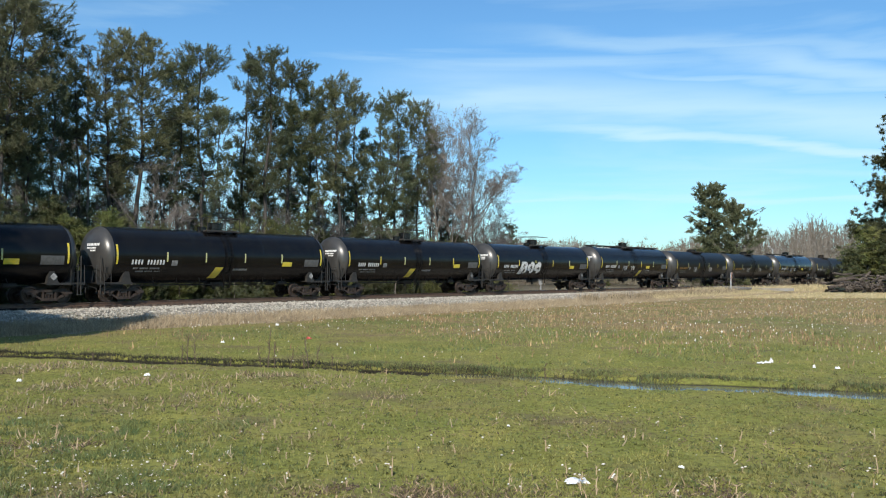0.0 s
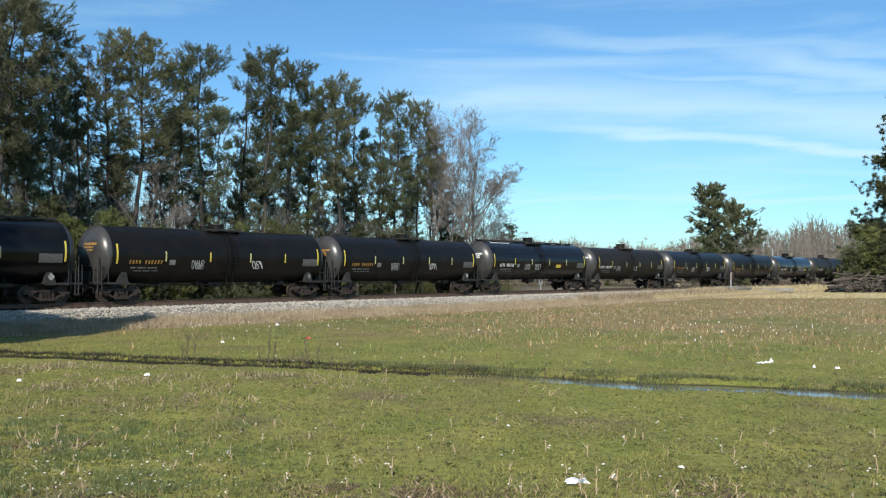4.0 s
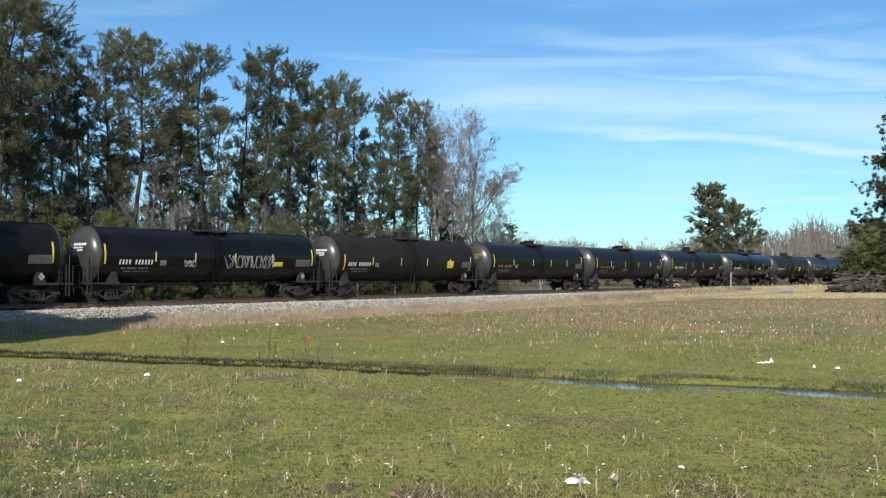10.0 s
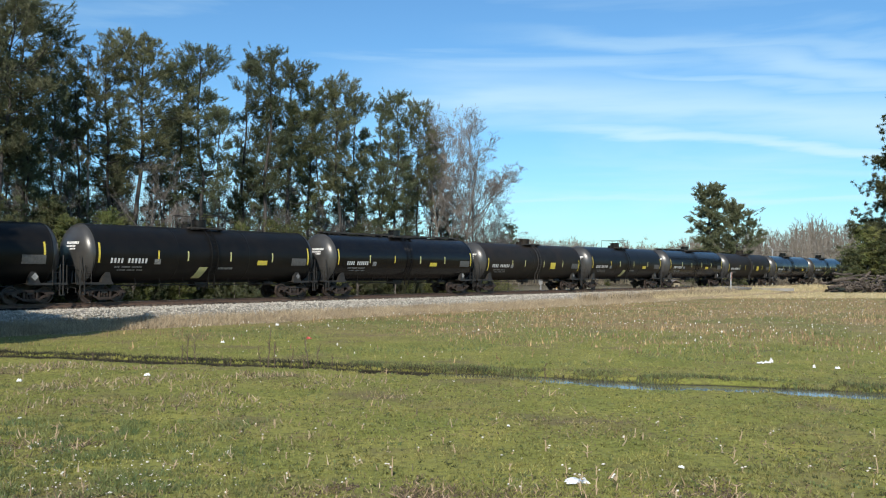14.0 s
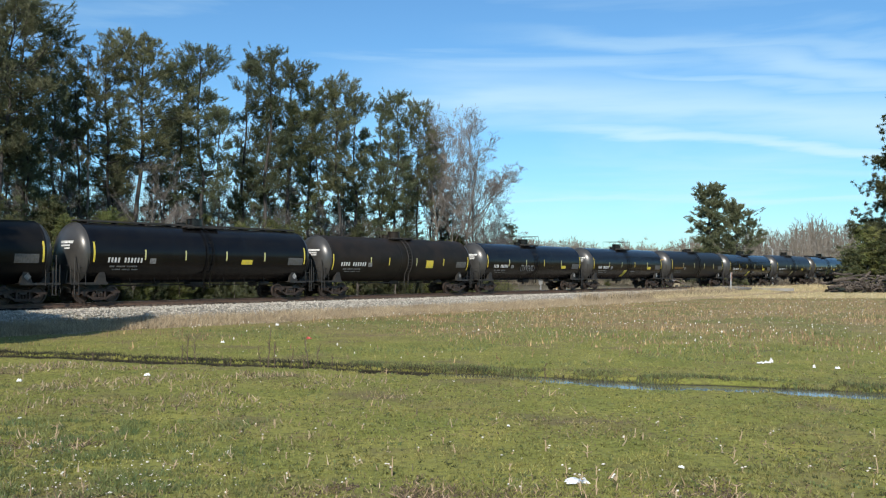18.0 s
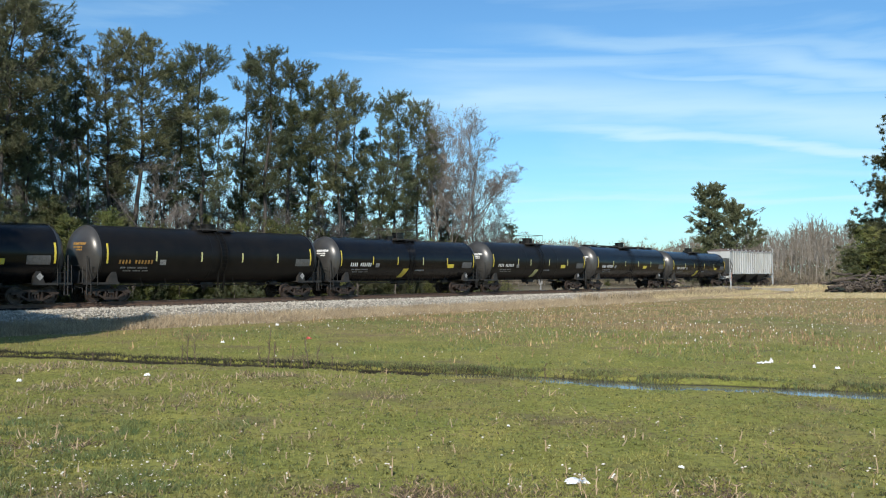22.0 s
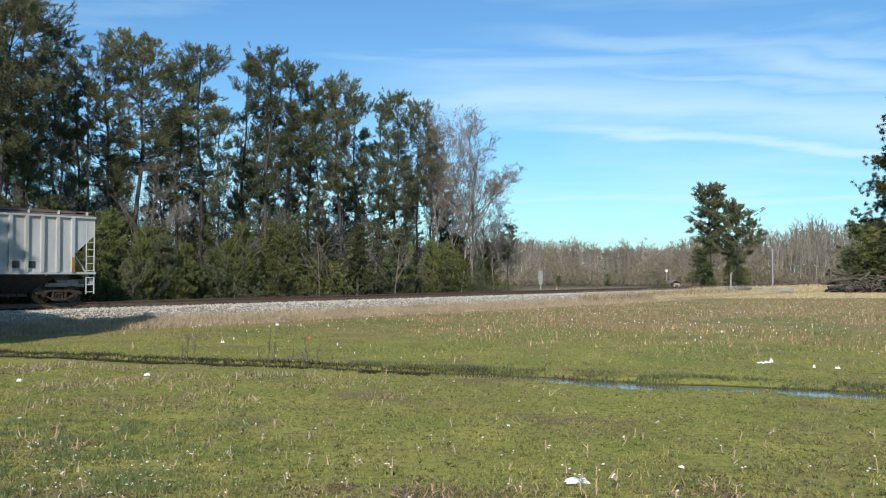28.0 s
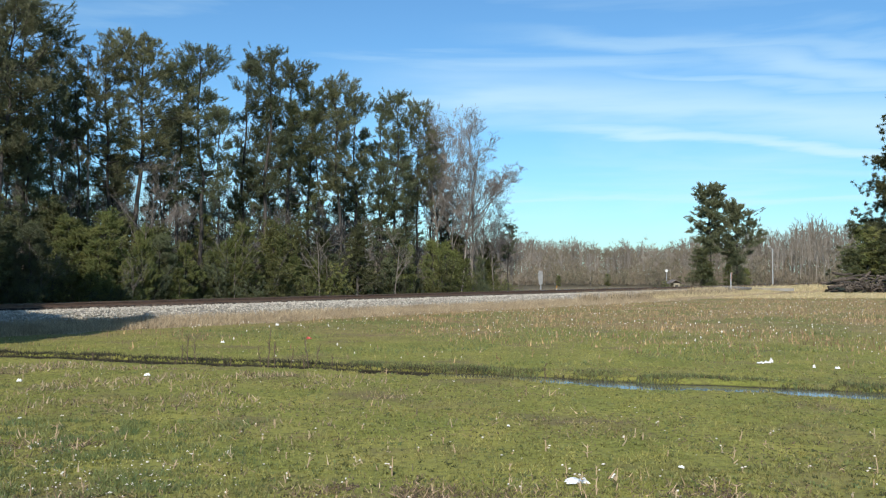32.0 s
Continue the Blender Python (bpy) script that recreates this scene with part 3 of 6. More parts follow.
def tank_car(kind):
    R, zc, paint = TANK_R[kind], TANK_Z[kind], PAINT[kind]
    car = holder("tank_car", "black railway tank car", "tank car", "train cars")
    half, bulge = 7.78, 0.78
    part("tank", Geo().lathe_x([(x, R) for x in np.linspace(-half, half, 11)], 56, zc), paint, car, smooth=True)
    dome = []
    for i in range(12):
        t = i / 11 * math.pi / 2
        dome.append((half + bulge * math.cos(t), max(R * math.sin(t), 0.001)))
    # the head colour carries the sunlight that falls on the car ends
    for e in (-1, 1):
        part("tank_head", Geo().lathe_x([(e * x, r) for x, r in dome], 56, zc), HEAD_SUNLIT, car, "domed black tank head coloured sunlit grey", smooth=True)
    for x in (-half + 0.02, half - 0.02):
        part("head_seam", Geo().lathe_x([(x - 0.05, R + 0.001), (x - 0.03, R + 0.014), (x + 0.03, R + 0.014), (x + 0.05, R + 0.001)], 56, zc), paint, car, smooth=True)
    seams = (-2.6, 2.6) if kind in "VUW" else (-0.55, 0.55)
    for x in seams:
        part("shell_seam", Geo().lathe_x([(x - 0.06, R), (x - 0.04, R + 0.008), (x + 0.04, R + 0.008), (x + 0.06, R)], 56, zc), paint, car, smooth=True)
    # half-head shields, in the same sunlit grey as the heads
    for e in (-1, 1):
        g = Geo()
        ring = []
        for j in range(5):
            t = math.pi / 2 * (0.03 + 0.97 * j / 4 * 0.93)
            ring.append((half + 0.03 + bulge * math.cos(t) + 0.02, R * math.sin(t)))
        n = 18
        for xx, rr in ring:
            for i in range(n + 1):
                a = math.pi + math.pi * i / n
                g.v.append((e * xx, rr * math.cos(a), zc - 0.12 + rr * math.sin(a)))
        for a in range(4):
            for i in range(n):
                g.f.append((a * (n + 1) + i, a * (n + 1) + i + 1, (a + 1) * (n + 1) + i + 1, (a + 1) * (n + 1) + i))
        part("head_shield", g, HEAD_SUNLIT, car, "lower half head shield plate", smooth=True)
    for e in (-1, 1):
        part("stub_sill", Geo().box((e * 7.6, 0, 0.93), (2.3, 0.42, 0.34)).box((e * 8.62, 0, 0.93), (0.1, 0.7, 0.45)), UNDER, car)
        part("end_platform", Geo().box((e * 7.65, 0, 1.07), (2.15, 2.7, 0.05)).box((e * 7.65, -1.36, 1.05), (2.15, 0.03, 0.12)).box((e * 7.65, 1.36, 1.05), (2.15, 0.03, 0.12)), GREYSTEEL, car, "grey steel end platform")
        for y in (-1, 1):
            g = Geo().prism([(e * 6.62, 1.08), (e * 7.28, 1.08), (e * 6.95, 1.90), (e * 6.80, 1.90)], y * 1.10, y * 1.32)
            part("bolster_web", g, GREYSTEEL, car, "grey triangular saddle plate")
            g = Geo().box((e * 8.28, y * 1.38, 0.75), (0.05, 0.04, 0.6)).box((e * 8.4, y * 1.38, 0.46), (0.3, 0.06, 0.04))
            part("sill_step", g, GREYSTEEL, car)
            g = Geo()
            g.rod((e * 8.5, y * 1.33, 0.45), (e * 8.5, y * 1.33, 2.55), 0.035)
            part("end_handrail", g, GREYSTEEL, car)
        part("cross_rail", Geo().rod((e * 8.72, -1.3, 2.02), (e * 8.72, 1.3, 2.02), 0.022).rod((e * 8.72, -1.3, 1.1), (e * 8.72, -1.3, 2.02), 0.022).rod((e * 8.72, 1.3, 1.1), (e * 8.72, 1.3, 2.02), 0.022), GREYSTEEL, car)
        c = part("coupler", COUPLER, None, car, at=(e * 8.45, 0, 0))
        c.rotation_euler = (0, 0, 0 if e > 0 else math.pi)
        part("end_ladder", ladder(Geo(), e * 8.1, -1.40, 0.95, 2.1, 0.40, 0.30, 0.02), GREYSTEEL, car)
        part("uncoupling_lever", Geo().rod((e * 8.75, -1.35, 0.80), (e * 8.75, -0.1, 0.95), 0.018, 5).rod((e * 8.75, -1.35, 0.80), (e * 8.75, -1.35, 0.55), 0.018, 5), GREYSTEEL, car)
        part("air_hose", Geo().rod((e * 8.7, 0.35, 0.85), (e * 8.95, 0.32, 0.42), 0.03, 6).rod((e * 8.95, 0.32, 0.42), (e * 9.05, 0.2, 0.36), 0.03, 6), UNDER, car)
        part("head_brace", Geo().prism([(e * 8.60, 1.10), (e * 8.70, 1.10), (e * 8.62, 1.75), (e * 8.56, 1.75)], -0.75, 0.75).box((e * 8.2, -0.6, 1.35), (0.5, 0.3, 0.5)).box((e * 8.2, 0.6, 1.35), (0.5, 0.3, 0.5)), UNDER, car)
        add_bogie(car, e * BOGIE_X)
    stand = part("brake_stand", Geo().box((8.78, 0.62, 1.75), (0.14, 0.24, 1.35)).box((8.78, 0.62, 2.1), (0.2, 0.34, 0.4)), UNDER, car, "black hand brake stand")
    wheel = Geo()
    for i in range(12):
        t0, t1 = i / 12 * 2 * math.pi, (i + 1) / 12 * 2 * math.pi
        wheel.rod((8.92, 0.62 + 0.28 * math.cos(t0), 2.1 + 0.28 * math.sin(t0)), (8.92, 0.62 + 0.28 * math.cos(t1), 2.1 + 0.28 * math.sin(t1)), 0.018, 5)
        if i % 3 == 0:
            wheel.rod((8.88, 0.62, 2.1), (8.92, 0.62 + 0.28 * math.cos(t0), 2.1 + 0.28 * math.sin(t0)), 0.014, 5)
    part("brake_wheel", wheel, GREYSTEEL, stand)
    part("brake_cylinder", Geo().rod((5.0, 0.3, 0.95), (5.0, 0.85, 0.95), 0.16, 12).rod((4.7, -0.5, 0.98), (5.4, -0.5, 0.98), 0.13, 10), UNDER, car)
    part("brake_pipe", Geo().rod((-6.0, -0.55, 0.92), (6.0, -0.55, 0.92), 0.035).rod((-6.0, -0.35, 0.9), (6.0, -0.35, 0.9), 0.02), GREYSTEEL, car)
    part("outlet_skid", Geo().prism([(-0.55, 1.08), (0.55, 1.08), (0.38, 0.78), (-0.38, 0.78)], -0.35, 0.35).rod((0, 0, 0.6), (0, 0, 0.8), 0.11, 10), UNDER, car)
    for x in (-4.9, -3.3, -1.7, 1.6, 3.2, 4.8):
        part("pipe_bracket", Geo().rod((x - 0.16, -0.98, zc - R + 0.36), (x + 0.12, -0.72, zc - R - 0.02), 0.028), GREYSTEEL, car)
    # fittings on top
    top = zc + R
    mx = 0.35 if kind in "TBG" else 0.0
    low = 0.18 if kind in "G" else 0.0
    part("valve_housing", Geo().rod((mx, 0, top - 0.05), (mx, 0, top + 0.46 - low), 0.46, 20).rod((mx, 0, top + 0.46 - low), (mx, 0, top + 0.53 - low), 0.48, 20), paint, car, "black valve housing with a lid")
    part("manway", Geo().rod((mx - 0.95, 0, top - 0.05), (mx - 0.95, 0, top + 0.24), 0.28, 16), paint, car)
    for y in (-0.75, 0.75):
        part("platform", Geo().prism([(mx - 1.25, top + 0.035), (mx + 1.25, top + 0.035), (mx + 1.25, top - 0.06), (mx - 1.25, top - 0.06)], y - 0.21, y + 0.21), UNDER, car, "dark grating beside the valve housing")
    for x in (-1.1, 0, 1.1):
        part("platform_bracket", Geo().box((mx + x, 0, top - 0.09), (0.06, 1.9, 0.08)), UNDER, car)
    if kind in "VU":
        g = Geo()
        for x in (-1.2, 1.2):
            for y in (-0.95, 0.95):
                g.rod((mx + x, y, top - 0.1), (mx + x, y, top + 0.78), 0.022)
            g.rod((mx + x, -0.95, top + 0.78), (mx + x, 0.95, top + 0.78), 0.022)
        for y in (-0.95, 0.95):
            g.rod((mx - 1.2, y, top + 0.78), (mx + 1.2, y, top + 0.78), 0.022)
        part("safety_railing", g, UNDER, car)
    if kind == "W":
        part("walkway", Geo().box((0, 0, top + 0.12), (15.6, 0.62, 0.04)).box((0, -0.3, top + 0.1), (15.6, 0.03, 0.1)).box((0, 0.3, top + 0.1), (15.6, 0.03, 0.1)), UNDER, car, "long dark grating walkway")
        for x in np.linspace(-7.2, 7.2, 9):
            part("walkway_bracket", Geo().box((x, 0, top + 0.04), (0.06, 0.6, 0.14)), UNDER, car)
        part("end_gusset", Geo().rod((-7.5, -1.2, zc + 1.1), (-7.5, 0, top + 0.1), 0.03), UNDER, car)
    # ladder round the shell
    mat = paint if kind != "B" else UNDER
    arc = [(-(R + 0.1) * math.sin(a), zc + (R + 0.1) * math.cos(a)) for a in np.linspace(0.45, 2.25, 14)] + [(-1.28, 0.72)]
    side = None
    for x in (mx - 0.25, mx + 0.2):
        g = Geo()
        for y, z in arc:
            g.v += [(x + a, y + b, z) for a, b in ((-0.028, -0.028), (0.028, -0.028), (0.028, 0.028), (-0.028, 0.028))]
        for i in range(len(arc) - 1):
            g.f += [(4 * i + a, 4 * i + (a + 1) % 4, 4 * i + 4 + (a + 1) % 4, 4 * i + 4 + a) for a in range(4)]
        side = part("side_ladder" if side is None else "stile", g, mat, side or car)
    rung = Geo().rod((-0.225, 0, 0), (0.225, 0, 0), 0.016, 5).mesh("rung", mat)
    for y, z in arc[1:]:
        part("rung", rung, None, side.parent if side.parent != car else side, at=(mx - 0.025, y, z))
    return car


def on_shell(g, kind, pts_x, z0, z1, skew=0.0, lift=0.008, rows=4):
    """A patch of paint on the side of the tank between two places along it and two heights."""
    R, zc = TANK_R[kind] + lift, TANK_Z[kind]
    k = len(g.v)
    for j in range(rows + 1):
        z = z0 + (z1 - z0) * j / rows
        y = -math.sqrt(max(R * R - (z - zc) ** 2, 0))
        for x in pts_x:
            g.v.append((x + skew * (z - z0), y, z))
    for j in range(rows):
        g.f.append((k + 2 * j, k + 2 * j + 1, k + 2 * j + 3, k + 2 * j + 2))
    return g


def bars(kind, x0, x1, z0, z1, count, rng, fill=0.68, gaps=()):
    """A line of marks as plain upright bars, one for each character."""
    g = Geo()
    w = (x1 - x0) / count
    for i in range(count):
        if i not in gaps:
            a = x0 + i * w
            on_shell(g, kind, (a, a + w * fill), z0, z1, 0.05, rows=2)
    return g


def scrawl(kind, x0, x1, z0, z1, letters, rng, thick=0.045):
    """Sprayed loops that nobody can read."""
    g = Geo()
    w = (x1 - x0) / letters
    R, zc = TANK_R[kind] + 0.012, TANK_Z[kind]
    for i in range(letters):
        cx, cz = x0 + (i + 0.5) * w, (z0 + z1) / 2
        a0, fx, fz = rng.uniform(0, 6.28), rng.choice((1, 1, 2)), rng.choice((1, 2, 2))
        path = []
        for j in range(15):
            t = j / 14 * 2 * math.pi * rng.uniform(0.93, 1.0)
            path.append((cx + 0.55 * w * math.cos(fx * t + a0), cz + (z1 - z0) * 0.5 * math.sin(fz * t + a0 * 0.7)))
        for (xa, za), (xb, zb) in zip(path, path[1:]):
            d = math.hypot(xb - xa, zb - za) or 1
            ox, oz = -(zb - za) / d * thick / 2, (xb - xa) / d * thick / 2
            k = len(g.v)
            for x, z in ((xa + ox, za + oz), (xa - ox, za - oz), (xb - ox, zb - oz), (xb + ox, zb + oz)):
                g.v.append((x, -math.sqrt(R * R - (z - zc) ** 2), z))
            g.f.append((k, k + 1, k + 2, k + 3))
    return g


def big_letters(kind, x0, x1, z0, z1):
    """Three fat sprayed shapes and a block: (outline, fill, holes)."""
    outs, holes = Geo(), Geo()
    R, zc = TANK_R[kind], TANK_Z[kind]

    def blob(g, cx, cz, rx, rz, lift, n=20, dent=0.0):
        k = len(g.v)
        q = R + lift
        g.v.append((cx, -math.sqrt(q * q - (cz - zc) ** 2), cz))
        for i in range(n):
            t = 2 * math.pi * i / n
            m = 1 - dent * max(0, math.cos(3 * t))
            x, z = cx + rx * m * math.cos(t), cz + rz * m * math.sin(t)
            g.v.append((x, -math.sqrt(max(q * q - (z - zc) ** 2, 0)), z))
        for i in range(n):
            g.f.append((k, k + 1 + i, k + 1 + (i + 1) % n))

    w = (x1 - x0) / 3
    cz, rz = (z0 + z1) / 2, (z1 - z0) / 2
    fill = Geo()
    for i in range(3):
        cx = x0 + (i + 0.5) * w
        blob(outs, cx, cz, w * 0.60, rz * 1.0, 0.012 + i * 0.006, dent=0.12)
        blob(fill, cx, cz, w * 0.53, rz * 0.88, 0.015 + i * 0.006, dent=0.3)
        blob(holes, cx + 0.1 * i - 0.12, cz + 0.12 - 0.1 * i, w * (0.09 + 0.05 * i), rz * (0.36 - 0.08 * i), 0.018 + i * 0.006, dent=0.5)
    on_shell(fill, kind, (x0 - 0.3, x0 + 0.35), z0 + 0.02, z1 - 0.1, 0.35, 0.014)
    on_shell(outs, kind, (x0 - 0.36, x0 + 0.41), z0 - 0.03, z1 - 0.05, 0.35, 0.011)
    return outs, fill, holes


# car: middle along the train at the start, kind, half the distance of its end strips, extras
CARS = [(-10.47, "V", 7.65, ""), (7.66, "V", 7.65, "p"), (25.76, "V", 7.68, "p"), (43.87, "V", 7.64, "K"), (61.9, "W", 7.58, "pgt"),
        (80.0, "G", 7.5, "g"), (97.6, "G", 7.5, "g"), (115.65, "W", 7.57, "gt"), (133.56, "T", 7.16, "g"), (151.73, "G", 7.56, "g"),
        (170.0, "G", 7.44, ""), (188.02, "V", 7.61, "gh"), (206.0, "T", 7.29, "y"), (224.06, "G", 7.35, ""), (241.89, "G", 7.34, "s"),
        (259.84, "U", 7.58, "p"), (277.9, "W", 7.6, ""), (295.6, "B", 7.5, ""), (313.5, "U", 7.65, "p"), (331.52, "W", 7.57, ""),
        (349.5, "B", 7.67, ""), (367.7, "V", 7.66, "g"), (385.85, "V", 7.66, "p"), (403.92, "G", 7.46, ""), (422.03, "V", 7.69, "p"),
        (440.16, "U", 7.65, "p"), (458.23, "W", 7.6, ""), (476.25, "V", 7.65, "p")]
LABELS = {"V": "glossy black tank car with yellow reflector strips", "W": "tall glossy black tank car with top walkway",
          "G": "satin black tank car with orange-yellow lettering", "T": "dusty faded black tank car with a side ladder",
          "U": "satin black tank car with a pale slanted panel", "B": "dusty grey-black tank car with yellow square"}
PROTOS, TRAIN = {}, []


def dress(car, kind, half, extras, rng):
    """Strips, lettering, panels and sprayed marks of one car."""
    zc = TANK_Z[kind]
    slant = kind == "B" or "y" in extras
    drop = 0.30 if slant else 0.0
    for x, mat in ((-half, YELLOW), (half, YELLOW)):
        part("end_strip", on_shell(Geo(), kind, (x - 0.055, x + 0.055), zc - 0.51 - drop, zc + 0.58 - drop, 0.0), mat, car, "yellow reflective strip")
    mids = (-4.45, -1.76, 1.19, 4.17) if kind in "VW" else (-4.4, -1.3, 1.75, 4.6) if kind in "GT" else (-3.9, -1.9, 1.2, 4.5)
    for x in mids:
        part("reflector_strip", on_shell(Geo(), kind, (x - 0.048, x + 0.048), zc - 0.36 - drop * 0.3, zc + 0.21 - drop * 0.3, 0.0), YELLOW if rng.random() < 0.3 else PALE_YELLOW, car, "pale yellow reflective strip")
    paint = ORANGE if kind == "G" else WHITE
    big = kind in "UTB"
    z = zc - 0.42
    part("car_marking", bars(kind, -6.9 if big else -6.75, -4.3 if kind == "B" else -4.55, z - 0.10, z + (0.17 if kind != "G" else 0.12), 11, rng, 0.56, gaps=(4,)), paint, car, "unreadable stencilled marking", kind="stuff")
    part("small_lettering", bars(kind, -6.6, -4.9, z - 0.36, z - 0.27, 16, rng, 0.9, gaps=(3, 9)), DIM_WHITE, car, kind="stuff")
    part("small_lettering", bars(kind, -6.4, -4.8, z - 0.52, z - 0.45, 16, rng, 0.9, gaps=(5, 11)), DIM_WHITE, car, kind="stuff")
    part("inspection_plate", on_shell(Geo(), kind, (-4.15, -3.75), z - 0.15, z + 0.15), DIM_WHITE, car)
    panel = part("data_panel", on_shell(Geo(), kind, (6.15, 7.42), zc - 0.57, zc - 0.10, lift=0.01), PANEL_GREY, car, "grey panel with unreadable print")
    part("print_lines", bars(kind, 6.22, 7.36, zc - 0.27, zc - 0.15, 12, rng, 0.7, gaps=(4,)), DIM_WHITE, panel, kind="stuff")
    part("print_lines", bars(kind, 6.22, 6.7, zc - 0.47, zc - 0.34, 5, rng, 0.7), DIM_WHITE, panel, kind="stuff")
    part("print_lines", bars(kind, 6.85, 7.36, zc - 0.50, zc - 0.34, 4, rng, 0.75), DIM_WHITE, panel, kind="stuff")
    if kind in "VWUB" or "y" in extras:
        tall = 0.24 if kind == "B" or "y" in extras else 0.0
        w = (2.35, 3.2) if kind in "WB" else (3.3, 4.1) if kind == "U" else (4.25, 5.05)
        part("yellow_panel", on_shell(Geo(), kind, w, zc - 0.57 - tall * 0.2, zc - 0.28 + tall, lift=0.01), YELLOW, car, "plain yellow sign panel")
    if "p" in extras:
        x = 1.1 if kind == "W" else -0.85
        part("slanted_panel", on_shell(Geo(), kind, (x - 0.42, x + 0.18), 1.31, 1.97, 0.40, 0.01), YELLOW if kind != "U" else PALE_YELLOW, car, "slanted yellow sign panel")
        part("small_lettering", bars(kind, x + 1.2, x + 2.3, z - 0.42, z - 0.30, 10, rng, 0.9), DIM_WHITE, car, kind="stuff")
    # placard by the rear saddle
    d = Geo()
    d.v = [(6.98, -1.345, 1.42 - 0.2), (6.98 + 0.2, -1.345, 1.42), (6.98, -1.345, 1.42 + 0.2), (6.98 - 0.2, -1.345, 1.42)]
    d.f = [(0, 1, 2, 3)]
    part("placard", d, CHALK if rng.random() < 0.6 else DIM_WHITE, car, "dull white diamond placard")
    # lettering on the front head
    g = Geo()
    R = TANK_R[kind]
    rows = ((0.50, 0.64, 9), (0.34, 0.43, 7), (0.20, 0.28, 4))
    for z0, z1, count in rows:
        for i in range(count):
            y = -0.95 + i * 0.11 + (0.2 if count < 9 else 0)
            v = []
            for yy, zz in ((y, z0), (y + 0.09, z0), (y + 0.09, z1), (y, z1)):
                r = min(math.hypot(yy, zz) / R, 0.999)
                t = math.asin(r)
                v.append((-7.78 - 0.78 * math.cos(t) - 0.012, yy, zc + zz))
            k = len(g.v)
            g.v += v
            g.f.append((k, k + 1, k + 2, k + 3))
    part("head_lettering", g, paint, car, "unreadable stencil on the tank head", kind="stuff")
    if "g" in extras:
        if "h" in extras:
            part("sprayed_mark", scrawl(kind, 0.3, 4.3, zc - 0.70, zc + 0.10, 11, rng, 0.042), CHALK, car, "white sprayed scrawl")
            part("sprayed_mark", scrawl(kind, -2.5, -1.7, zc - 0.65, zc - 0.25, 4, rng, 0.05), CHALK, car)
        else:
            a = {"W": -2.9, "G": -2.6, "T": -3.4, "V": -2.6}[kind]
            part("sprayed_mark", scrawl(kind, a, a + (2.2 if kind == "V" else 0.85), zc - 0.80, zc - 0.28, 7 if kind == "V" else 5, rng), CHALK if kind != "V" else DIM_WHITE, car, "white sprayed scrawl")
            if kind != "V":
                b = {"W": -1.2, "G": 1.9, "T": 0.2}[kind]
                part("sprayed_mark", scrawl(kind, b, b + 0.9, zc - 0.75, zc - 0.28, 3, rng), WHITE, car, "white sprayed scrawl")
    if "K" in extras:
        o, f, h = big_letters(kind, -4.1, -0.8, 1.55, 2.75)
        base = part("sprayed_piece", o, PANEL_BLACK, car, "large white sprayed shapes with black outlines")
        part("fill", f, WHITE, base)
        part("dark_centre", h, PANEL_BLACK, base)
    if "s" in extras:
        part("rubbed_patch", on_shell(Geo(), kind, (-1.75, -0.6), 1.85, 2.15, 0.1, 0.006), PANEL_GREY, car, "pale rubbed patch")
    if "t" in extras:
        R = TANK_R[kind]
        g = Geo().box((-6.1, -0.62, zc + R * 0.93), (1.3, 0.05, 0.10)).box((-4.6, -0.62, zc + R * 0.93), (1.3, 0.05, 0.10))
        part("top_stencil", g, WHITE, car, "white marks under the walkway")


def build_train():
    rng = random.Random(21)
    for s, kind, half, extras in CARS:
        if kind not in PROTOS:
            PROTOS[kind] = tank_car(kind)
        TRAIN.append((copy_thing(PROTOS[kind], Matrix.Identity(4)), s, kind, half, extras))
    for ob in PROTOS.values():
        for o in (*ob.children_recursive, ob):
            bpy.data.objects.remove(o)
    for car, s, kind, half, extras in TRAIN:
        tagged(car, LABELS[kind] + (" and sprayed marks" if "g" in extras or "K" in extras else ""))
        dress(car, kind, half, extras, rng)


build_train()


